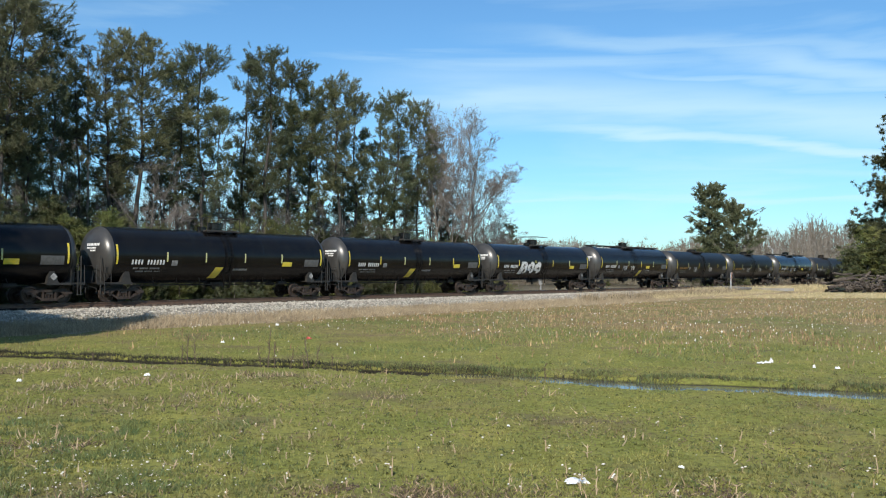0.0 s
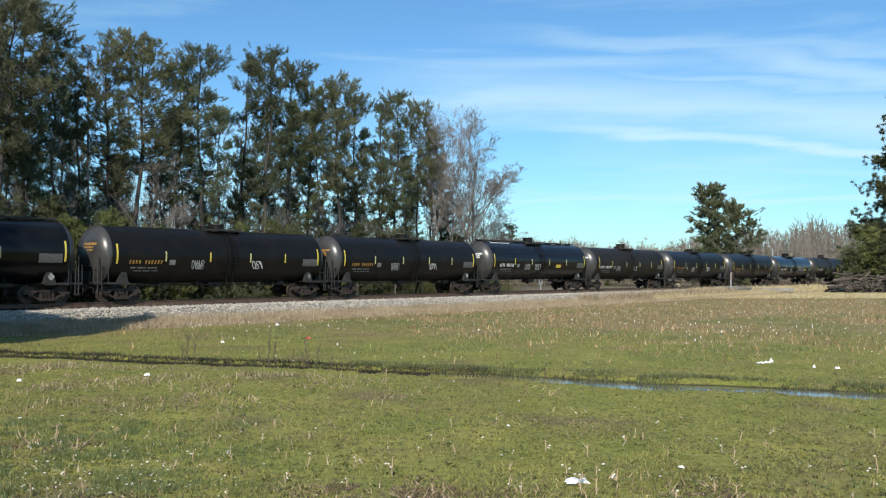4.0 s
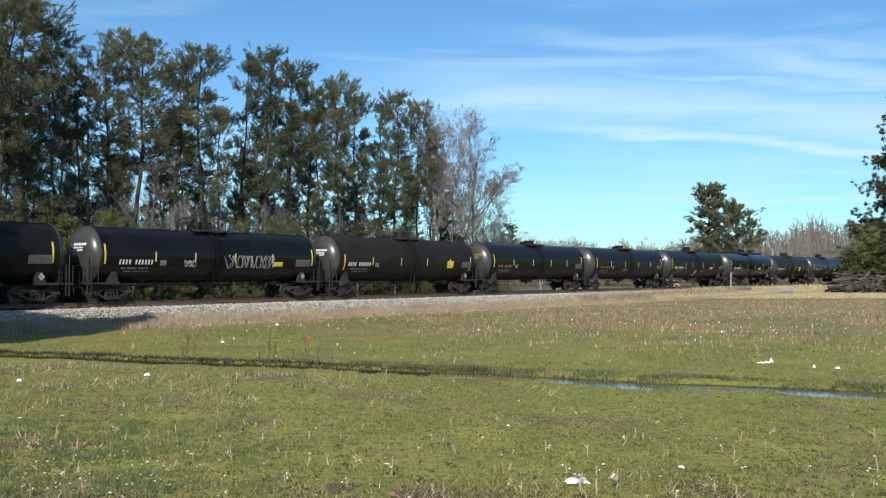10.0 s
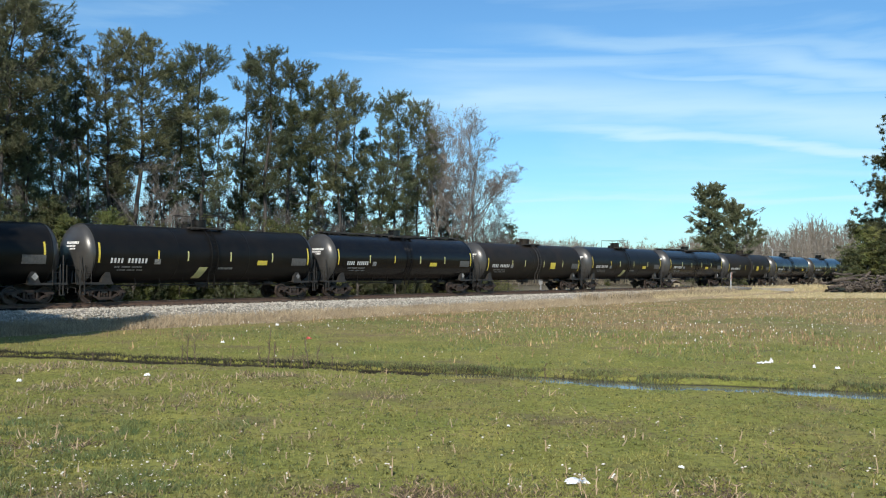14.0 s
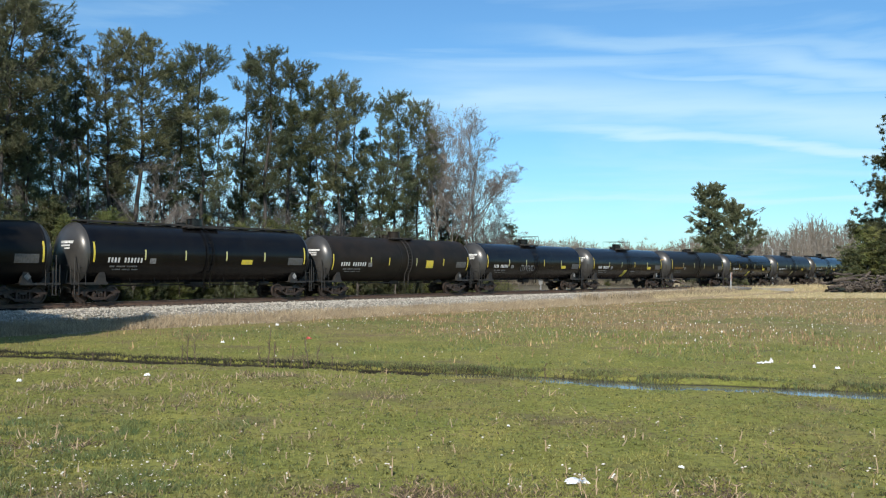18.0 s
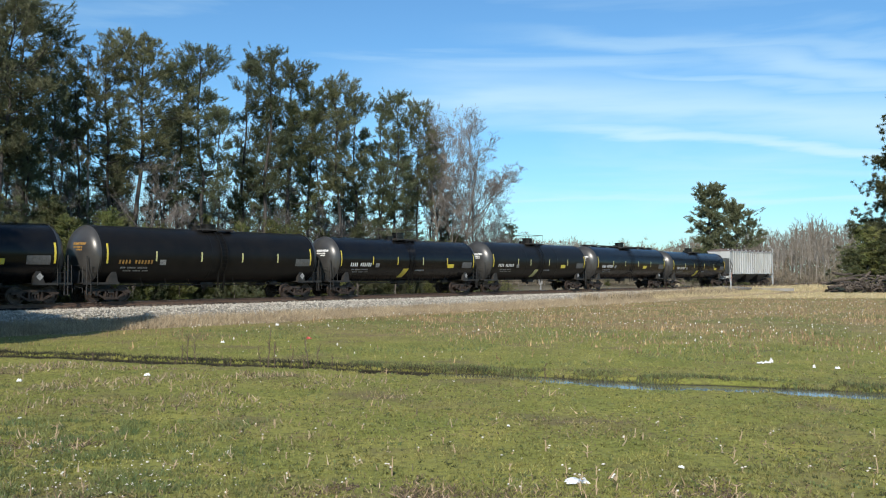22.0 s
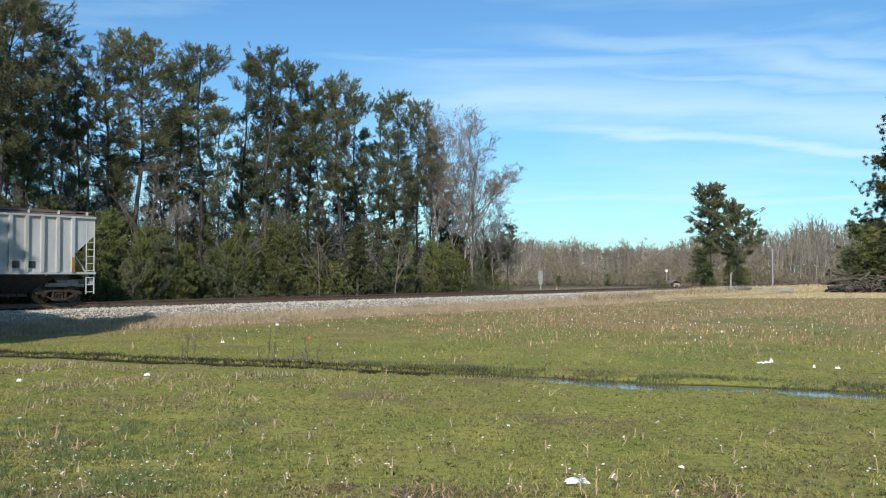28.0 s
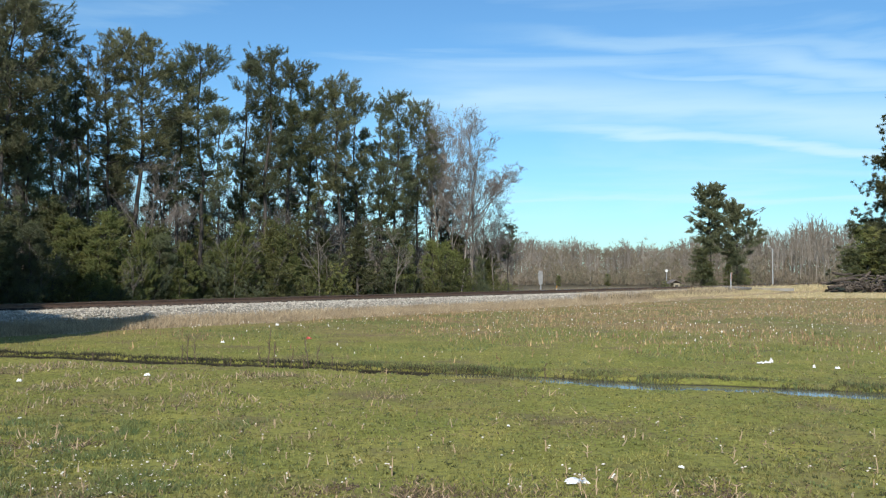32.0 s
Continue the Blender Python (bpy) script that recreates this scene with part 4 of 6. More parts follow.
def hopper_car():
    car = holder("covered_hopper_car", "chalky light grey ribbed covered hopper car, last of the train", "hopper car", "train cars")
    L, zt, zb, y0 = 8.3, 4.55, 1.66, 1.48       # half length at the roof, top and bottom of the sides
    for y in (-1, 1):
        out = [(-L, zt), (L, zt), (L, 3.65), (L - 1.25, 2.55), (L - 1.25, zb), (-L + 1.25, zb), (-L + 1.25, 2.55), (-L, 3.65)]
        part("side_sheet", Geo().prism(out, y * y0, y * (y0 - 0.05)), HOPPER_PAINT, car)
        for i in range(18):
            x = L - 1.3 - i * 0.829
            part("rib", Geo().box((x, y * (y0 + 0.07), (zt + zb) / 2), (0.16, 0.14, zt - zb - 0.02)), HOPPER_PAINT, car)
        part("top_chord", Geo().box((0, y * (y0 + 0.02), zt + 0.03), (2 * L, 0.16, 0.10)), HOPPER_PAINT, car)
        part("side_sill", Geo().box((0, y * (y0 + 0.02), zb - 0.05), (2 * L, 0.18, 0.12)), HOPPER_PAINT, car)
    roof = [(-1.5, zt + 0.08), (-0.9, zt + 0.26), (0.9, zt + 0.26), (1.5, zt + 0.08)]
    g = Geo()
    g.v = [(x, y, z) for x in (-L, L) for y, z in roof + [(1.4, zt), (-1.4, zt)]]
    g.f = [(i, (i + 1) % 6, 6 + (i + 1) % 6, 6 + i) for i in range(6)] + [(5, 4, 3, 2, 1, 0), (6, 7, 8, 9, 10, 11)]
    part("roof", g, HOPPER_ROOF, car, "rusty grey roof")
    part("roof_walk", Geo().box((0, -0.98, zt + 0.36), (2 * L, 0.3, 0.03)).box((0, 0.98, zt + 0.36), (2 * L, 0.3, 0.03)).box((0, -1.12, zt + 0.34), (2 * L, 0.02, 0.08)), HOPPER_ROOF, car)
    for i in range(8):
        part("hatch", Geo().box((-7.0 + i * 2.0, 0, zt + 0.31), (1.6, 0.7, 0.12)), HOPPER_ROOF, car)
    for i in range(11):
        part("walk_bracket", Geo().box((-8.0 + i * 1.6, -1.1, zt + 0.2), (0.06, 0.3, 0.3)), HOPPER_PAINT, car)
    for e in (-1, 1):
        g = Geo().prism([(e * L, 3.65), (e * (L - 0.04), 3.70), (e * 5.6, 1.55), (e * 5.6, 1.45)], -1.42, 1.42)
        part("slope_sheet", g, HOPPER_PAINT, car)
        part("end_sheet", Geo().box((e * (L - 0.02), 0, 4.1), (0.05, 2.9, 0.88)), HOPPER_PAINT, car)
        part("end_sill", Geo().box((e * 8.2, 0, 1.15), (0.25, 2.7, 0.28)).box((e * 7.3, 0, 1.05), (2.2, 0.45, 0.35)), HOPPER_PAINT, car)
        for y in (-1, 1):
            part("end_ladder", ladder(Geo(), e * 8.05, y * 1.46, 0.5, 4.5, 0.45, 0.38, 0.035), HOPPER_PAINT, car)
            part("corner_post", Geo().box((e * 7.0, y * 1.42, 2.05), (0.14, 0.12, 0.95)), HOPPER_PAINT, car)
        part("bay_brace", Geo().rod((e * 8.15, -1.3, 1.25), (e * 7.0, -1.3, 2.9), 0.05), HOPPER_PAINT, car)
        part("bay_brace", Geo().rod((e * 8.15, 1.3, 1.25), (e * 7.0, 1.3, 2.9), 0.05), HOPPER_PAINT, car)
        part("bolster_plate", Geo().prism([(e * 5.8, 1.58), (e * 7.0, 1.58), (e * 6.8, 1.1), (e * 6.3, 1.1)], -1.35, 1.35), UNDER, car)
        c = part("coupler", COUPLER, None, car, at=(e * 8.35, 0, 0))
        c.rotation_euler = (0, 0, 0 if e > 0 else math.pi)
        add_bogie(car, e * 6.55)
    part("centre_sill", Geo().box((0, 0, 1.0), (13, 0.4, 0.3)), UNDER, car)
    for i in range(3):
        x = -4.45 + i * 4.45
        g = Geo()
        g.v = [(x + a * 2.1, y, zb - 0.1) for a, y in ((-1, -1.42), (1, -1.42), (1, 1.42), (-1, 1.42))] + [(x + a * 0.5, y, 0.55) for a, y in ((-1, -0.6), (1, -0.6), (1, 0.6), (-1, 0.6))]
        g.f = [(0, 1, 5, 4), (1, 2, 6, 5), (2, 3, 7, 6), (3, 0, 4, 7), (4, 5, 6, 7)]
        bay = part("discharge_bay", g, GREYSTEEL, car, "grey sloped discharge bay")
        part("outlet_gate", Geo().box((x, 0, 0.47), (1.05, 1.5, 0.14)).rod((x, -0.9, 0.47), (x, -0.7, 0.47), 0.07), UNDER, bay)
    for i, x in enumerate((3.98, 4.80)):
        part("data_panel", Geo().box((x, -y0 - 0.02, 2.05), (0.42, 0.02, 0.35)), UNDER, car, "dark square panel")
    for x in (-3.5, -2.7, -1.0, 0.3, -5.1):
        part("lettering", Geo().box((x, -y0 - 0.012, 2.3), (0.4, 0.012, 0.05)).box((x, -y0 - 0.012, 2.15), (0.3, 0.012, 0.05)), PANEL_GREY, car)
    part("orange_panel", Geo().box((7.0, -1.64, 2.05), (0.17, 0.02, 0.8)), ORANGE, car, "orange-yellow corner panel")
    part("orange_panel", Geo().box((L - 1.3 - 6 * 0.829, -y0 - 0.15, 1.9), (0.16, 0.02, 0.4)), ORANGE, car)
    return car


TRAIN.append((hopper_car(), 494.35, "H", 0, ""))

# ---- woods ----


def tufts_of(centres, axes_of, count, length, width, rng):
    """Brushes of slim needles: each lines the end of a shoot and points forward along it."""
    c, ax = np.repeat(np.asarray(centres, float), count, axis=0), np.repeat(np.asarray(axes_of, float), count, axis=0)
    ax = ax / np.maximum(np.linalg.norm(ax, axis=1, keepdims=True), 1e-6)
    d = ax * rng.uniform(0.15, 1.2, (len(c), 1)) + rng.normal(0, 0.55, c.shape)
    d /= np.linalg.norm(d, axis=1, keepdims=True)
    start = c + ax * rng.uniform(-0.9, 0.7, (len(c), 1)) * length * 1.3
    side = np.cross(d, rng.normal(size=c.shape))
    side /= np.linalg.norm(side, axis=1, keepdims=True)
    ln, wd = length * rng.uniform(0.6, 1.25, (len(c), 1)), width * rng.uniform(0.6, 1.3, (len(c), 1))
    v = np.stack([start - side * wd * 0.5, start + side * wd * 0.5, start + d * ln], axis=1).reshape(-1, 3)
    return v, np.arange(len(v)).reshape(-1, 3)


def pine_parts(seed, height=20.0, first=0.38, spread=3.0, density=1.0, needles=NEEDLES, dome=1.0, blade=(42, 0.25, 0.030), bark=PINE_BARK):
    """A pine: bare lower trunk with dead boughs, rounded crown of rising limbs that end in needle brushes, with gaps."""
    rng = np.random.default_rng(seed)
    segs, tips, ways = [], [], []
    pts = [np.zeros(3)]
    lean = rng.normal(0, 0.022, 2)
    for i in range(1, 11):
        h = height * i / 10
        pts.append(np.array([lean[0] * h + rng.normal(0, 0.11), lean[1] * h + rng.normal(0, 0.11), h]))
    rad = lambda f: 0.0082 * height * (1 - f) ** 0.8 + 0.02
    for i in range(10):
        segs.append([*pts[i], *pts[i + 1], rad(i / 10), rad((i + 1) / 10)])

    def on_trunk(f):
        i = min(int(f * 10), 9)
        return pts[i] + (pts[i + 1] - pts[i]) * (f * 10 - i)

    def brush(at, way, n, r):
        for _ in range(n):
            tips.append(at + rng.normal(0, r, 3))
            ways.append(way + rng.normal(0, 0.35, 3) + np.array([0, 0, 0.45]))

    n = int(46 * density)
    for i in range(n):
        f = first + (0.97 - first) * (i + rng.uniform(0, 1)) / n
        g = (f - first) / (1 - first)
        full = (0.45 + 0.55 * min(1, g / 0.35)) if g < 0.35 else math.sqrt(max(0.02, 1 - ((g - 0.35) / 0.68) ** (2.7 * dome)))
        length = spread * full * rng.choice((0.5, 0.75, 0.95, 1.0)) * rng.uniform(0.85, 1.0)
        a = rng.uniform(0, 2 * math.pi)
        rise = rng.uniform(-0.05, 0.30) + 0.75 * g * g
        d = np.array([math.cos(a), math.sin(a), rise])
        d /= np.linalg.norm(d)
        p0 = on_trunk(f)
        p1 = p0 + d * length * 0.55
        way = d + np.array([0, 0, 0.22]) + rng.normal(0, 0.2, 3)
        p2 = p1 + way * length * 0.45
        r = (0.022 + 0.007 * spread) * (1 - g * 0.6)
        segs += [[*p0, *p1, r, r * 0.7], [*p1, *p2, r * 0.7, 0.012]]
        brush(p2 - d * 0.1, way, 5, 0.14 + 0.04 * length)
        for _ in range(6):
            k = rng.uniform(0.35, 0.97)
            q = p0 + (p1 - p0) * k / 0.55 if k < 0.55 else p1 + (p2 - p1) * (k - 0.55) / 0.45
            out = d * 0.40 + rng.normal(0, 0.6, 3) * np.array([1, 1, 0.55]) + np.array([0, 0, 0.24])
            e = q + out * (0.22 * length + 0.22)
            segs.append([*q, *e, 0.015, 0.006])
            brush(e, out, 3, 0.13)
    for i in range(30):                       # dead boughs below the crown
        f = rng.uniform(0.10, first + 0.12)
        a = rng.uniform(0, 6.28)
        p0 = on_trunk(f)
        p1 = p0 + np.array([math.cos(a), math.sin(a), rng.uniform(-0.1, 0.5)]) * rng.uniform(0.5, 2.2) * height / 20
        segs.append([*p0, *p1, 0.020, 0.006])
        for _ in range(3):
            q = p0 + (p1 - p0) * rng.uniform(0.4, 1.0)
            segs.append([*q, *(q + rng.normal(0, 0.35, 3) + np.array([0, 0, 0.1])), 0.010, 0.004])
    for k in range(5):
        brush(pts[-1] - np.array([0, 0, 0.22 * k]), np.array([0, 0, 1.0]), 3, 0.05 + 0.05 * k)
    v, f = tubes(segs, 5)
    trunk = soup("trunk", v, f, bark, True)
    v, f = tufts_of(tips, ways, *blade, rng)
    return trunk, soup("crown", v, f, needles)


def bare_parts(seed, height=16.0, spread=0.55, bark=PALE_BARK, twig=TWIGS, low=0.3, levels=4, kids=4):
    """A leafless tree: trunk and limbs in one mesh, twigs in another."""
    rng = np.random.default_rng(seed)
    big, small = [], []

    def grow(p, d, length, r, level):
        n = 4 if level < 2 else 2
        pts = [p]
        for i in range(n):
            d = d + rng.normal(0, 0.07 + 0.035 * level, 3) + np.array([0, 0, 0.04])
            d = d / np.linalg.norm(d)
            pts.append(pts[-1] + d * length / n)
        store = big if level < 2 else small
        for i in range(n):
            store.append([*pts[i], *pts[i + 1], r * (1 - 0.5 * i / n), r * (1 - 0.5 * (i + 1) / n)])
        if level >= levels:
            return
        for i in range(kids + (3 if level == 0 else 0)):
            f = rng.uniform(0.3 if level else low, 1.0)
            k = min(int(f * n), n - 1)
            b = pts[k] + (pts[k + 1] - pts[k]) * (f * n - k)
            out = rng.normal(0, 1, 3)
            out -= d * out.dot(d)
            e = d * rng.uniform(0.5, 1.0) + out / np.linalg.norm(out) * spread * rng.uniform(0.9, 1.9) + np.array([0, 0, 0.12])
            grow(b, e / np.linalg.norm(e), length * rng.uniform(0.30, 0.52) * (1.15 if level == 0 else 1.0), max(r * 0.5 * (1.2 - 0.5 * f), 0.010), level + 1)

    grow(np.zeros(3), np.array([0, 0, 1.0]) + rng.normal(0, 0.03, 3), height * 0.92, height * 0.0085, 0)
    v, f = tubes(big, 5)
    trunk = soup("trunk", v, f, bark, True)
    v, f = tubes(small, 3)
    return trunk, soup("crown", v, f, twig)


def shrub_parts(seed, height=4.0, wide=2.0, leaves=BROADLEAF, count=340, blade=(0.17, 0.026), cone=False):
    """Stems with many small leaf sprays in uneven clumps."""
    rng = np.random.default_rng(seed)
    segs, tips = [], []
    stems = 9 if not cone else 26
    for i in range(stems):
        a = rng.uniform(0, 6.28)
        if cone:
            h = height * (0.08 + 0.9 * i / stems)
            out = wide * (1 - (h / height) ** 1.2) * rng.uniform(0.6, 1.2)
            p0 = np.array([0, 0, h])
            p1 = p0 + np.array([math.cos(a) * out, math.sin(a) * out, rng.uniform(-0.05, 0.5) * out])
        else:
            p0 = np.array([rng.normal(0, 0.15), rng.normal(0, 0.15), 0])
            p1 = np.array([math.cos(a) * wide * rng.uniform(0.2, 1), math.sin(a) * wide * rng.uniform(0.2, 1), height * rng.uniform(0.5, 1)])
        segs.append([*p0, *p1, 0.035, 0.012])
        for _ in range(max(4, count // stems // 4)):
            b = p0 + (p1 - p0) * rng.uniform(0.2, 1.0)
            e = b + rng.normal(0, 0.42, 3) * (0.5 + 0.25 * wide)
            e[2] = max(e[2], 0.15)
            segs.append([*b, *e, 0.012, 0.005])
            tips += [e, (e + b) / 2 + rng.normal(0, 0.12, 3), b + rng.normal(0, 0.25, 3), e + rng.normal(0, 0.2, 3)]
    if cone:
        segs.append([0, 0, 0, 0, 0, height, 0.12, 0.02])
        tips.append(np.array([0, 0, height]))
    tips = np.array(tips)
    tips[:, 2] = np.maximum(tips[:, 2], 0.1)
    v, f = tubes(segs, 4)
    stem = soup("stem", v, f, PINE_BARK)
    v, f = sprays(tips, 46 if not cone else 34, blade[0], blade[1], rng, 0.35)
    return stem, soup("foliage", v, f, leaves)


def plant_kind(name, label, category, group, parts, names, height):
    """A planter: sets one more of a kind at a place, turned and scaled to a height."""
    meshes = parts
    height = max(v.co.z for me in meshes for v in me.vertices)

    def put(x, y, h, turn, wide=1.0, z=0.0, new_label=""):
        ob = holder(name, new_label or label, category, group)
        for part_name, me in zip(names, meshes):
            part(part_name, me, None, ob)
        k = h / height
        ob.matrix_basis = pose(x, y, z - 0.05, 0, 0, turn) @ Matrix.Diagonal((k * wide, k * wide, k, 1))
        return ob
    return put


def spot(b, p):
    """Place on the bearing b (x over y from the camera) at p metres from the track, minus being behind it."""
    y = (p + BASE[0] * NX + BASE[1] * NY) / (b * NX + NY)
    return b * y, y


TC = ("trunk", "crown")
PINES = [plant_kind("pine_tree", "tall green pine with a bare lower trunk in the wood", "pine tree", "pines behind the track", pine_parts(100 + i, 20, f, s, d, m, o), TC, 20)
         for i, (f, s, d, m, o) in enumerate(((0.42, 2.9, 1.0, NEEDLES, 1.0), (0.50, 3.3, 1.1, NEEDLES_BROWN, 0.8), (0.36, 2.5, 0.95, NEEDLES, 1.2),
                                             (0.55, 2.6, 0.8, NEEDLES, 0.9), (0.45, 3.6, 1.2, NEEDLES_BROWN, 0.8), (0.30, 2.2, 0.9, NEEDLES, 1.0), (0.2, 2.8, 1.25, CEDAR, 1.1)))]
BARES = [plant_kind("bare_tree", "leafless pale grey tree with fine reddish twigs", "tree", "bare trees", bare_parts(200 + i, 16, s, low=lo, levels=5, kids=6), TC, 16)
         for i, (s, lo) in enumerate(((0.44, 0.35), (0.52, 0.32), (0.38, 0.4)))]
SAPLINGS = [plant_kind("sapling", "thin leafless sapling at the wood's edge", "sapling", "saplings", bare_parts(240 + i, 9, 0.5, low=0.35, levels=3, kids=4), TC, 9) for i in range(2)]
SHRUBS = [plant_kind("shrub", "dense green evergreen shrub behind the track", "shrub", "shrubs along the wood", shrub_parts(300 + i, 4, w, m, c), ("stem", "foliage"), 4)
          for i, (w, m, c) in enumerate(((1.7, BROADLEAF, 380), (2.1, CEDAR, 420), (1.4, BROADLEAF, 300), (1.9, NEEDLES, 380)))]
CEDARS = [plant_kind("young_cedar", "young green cedar at the edge of the wood", "cedar", "cedars along the wood", shrub_parts(330 + i, 6, 1.5, m, 700, (0.22, 0.03), True), ("stem", "foliage"), 6)
          for i, m in enumerate((CEDAR, BROADLEAF))]

YOUNG = [plant_kind("young_pine", "feathery young green pine at the edge of the wood", "pine tree", "young pines", pine_parts(350 + i, 9, 0.05, 1.9, 1.15, m, 0.5, (40, 0.20, 0.026)), TC, 9)
         for i, m in enumerate((YOUNG_NEEDLES, NEEDLES, YOUNG_NEEDLES))]

# front pines: bearing, rise of the top, distance behind the track, kind, width
FRONT = [(-0.545, 0.335, 9, 4, 1.0), (-0.497, 0.325, 8, 1, 1.0), (-0.462, 0.318, 11, 0, 1.0), (-0.428, 0.285, 13, 3, 0.9), (-0.404, 0.240, 11, 5, 0.8),
         (-0.368, 0.262, 10, 4, 0.95), (-0.340, 0.283, 9, 1, 1.1), (-0.297, 0.245, 10, 0, 0.85), (-0.265, 0.260, 9, 0, 0.95), 
         (-0.222, 0.245, 11, 5, 0.8), (-0.198, 0.257, 9, 0, 1.0), (-0.172, 0.235, 10, 6, 1.0), (-0.150, 0.215, 12, 3, 0.9),
         (-0.112, 0.222, 9, 1, 0.9), (-0.095, 0.205, 12, 0, 0.9), (-0.072, 0.190, 14, 5, 0.8), (-0.055, 0.207, 9, 0, 0.9), (-0.030, 0.198, 10, 4, 0.75), (-0.015, 0.165, 14, 3, 0.7)]


def build_wood():
    rng = random.Random(77)
    for b, e, p, k, w in FRONT:
        x, y = spot(b, -p - 3)
        PINES[k](x, y, EYE + (e + 0.002) * y, rng.uniform(0, 360), w * 1.08)
    for i in range(20):                       # ranks behind
        b = -0.60 + 0.60 * (i + rng.random()) / 20
        x, y = spot(b, -rng.uniform(15, 34))
        top = 0.30 + (b + 0.53) * -0.17
        PINES[rng.choice((0, 3, 3, 5, 5, 2))](x, y, (EYE + top * y) * rng.uniform(0.62, 0.86), rng.uniform(0, 360), rng.uniform(0.7, 0.95))
    for i in range(26):                       # half-grown pines between the trunks
        b = -0.60 + 0.61 * (i + rng.random()) / 26
        x, y = spot(b, -rng.uniform(12, 26))
        PINES[rng.choice((2, 5, 5, 6))](x, y, rng.uniform(8.5, 14.5), rng.uniform(0, 360), rng.uniform(0.9, 1.3))
    for b, e, p, k, w in ((-0.012, 0.170, 14, 0, 0.8), (-0.002, 0.196, 11, 2, 0.75), (0.010, 0.178, 12, 0, 0.8), (0.020, 0.186, 10, 2, 1.1), (0.034, 0.150, 9, 0, 1.15),
                          (0.044, 0.118, 9, 0, 1.1), (0.056, 0.080, 8, 2, 1.1), (0.064, 0.060, 9, 0, 1.0), (0.078, 0.050, 9, 2, 0.9)):
        x, y = spot(b, -p)
        BARES[k](x, y, EYE + e * y, rng.uniform(0, 360), w)
    x, y = spot(0.071, -8)
    PINES[3](x, y, EYE + 0.058 * y, 10, 1.1, new_label="thin young pine with sparse tufts at the wood's end")
    for i in range(12):                       # leafless trees among the pines
        b = -0.56 + 0.58 * (i + rng.random()) / 12
        x, y = spot(b, -rng.uniform(11.5, 18))
        BARES[rng.randrange(3)](x, y, rng.uniform(8, 13.5), rng.uniform(0, 360), rng.uniform(0.8, 1.1))
    for i in range(9):
        b = -0.55 + 0.63 * (i + rng.random()) / 9
        x, y = spot(b, -rng.uniform(6, 10))
        SAPLINGS[i % 2](x, y, rng.uniform(5, 9), rng.uniform(0, 360))
    for i in range(58):                       # shrubs along the edge
        b = -0.60 + 0.655 * (i + rng.random()) / 58
        x, y = spot(b, -rng.uniform(6.2, 10.5))
        # left of -0.43 only dark foliage, in place of shade on the wood
        SHRUBS[rng.randrange(4) if b > -0.43 else 1](x, y, rng.choice((1.4, 2.0, 2.6, 3.2, 4.2, 5.2)) * rng.uniform(0.85, 1.15), rng.uniform(0, 360), rng.uniform(0.8, 1.25))
    for i in range(26):
        b = -0.58 + 0.635 * (i + rng.random()) / 26
        x, y = spot(b, -rng.uniform(8, 15))
        # dark cedars alone at the left end, again standing in for shade
        CEDARS[rng.randrange(2) if b > -0.43 else 0](x, y, rng.uniform(3.5, 8.5), rng.uniform(0, 360), rng.uniform(0.9, 1.25))
    for i in range(56):
        b = -0.58 + 0.635 * (i + rng.random()) / 56
        x, y = spot(b, -rng.uniform(7.0, 11.5))
        # the left end takes the darker needles, as if shaded
        YOUNG[rng.randrange(3) if b > -0.43 else 1](x, y, rng.choice((2.8, 3.6, 4.4, 5.2, 6.0, 7.0)) * rng.uniform(0.85, 1.1), rng.uniform(0, 360), rng.uniform(1.0, 1.35))
    for b, p, h in ((0.066, 7, 3.0), (0.073, 8, 2.2), (0.086, 9, 1.6)):
        x, y = spot(b, -p)
        SHRUBS[0](x, y, h, 40)


build_wood()


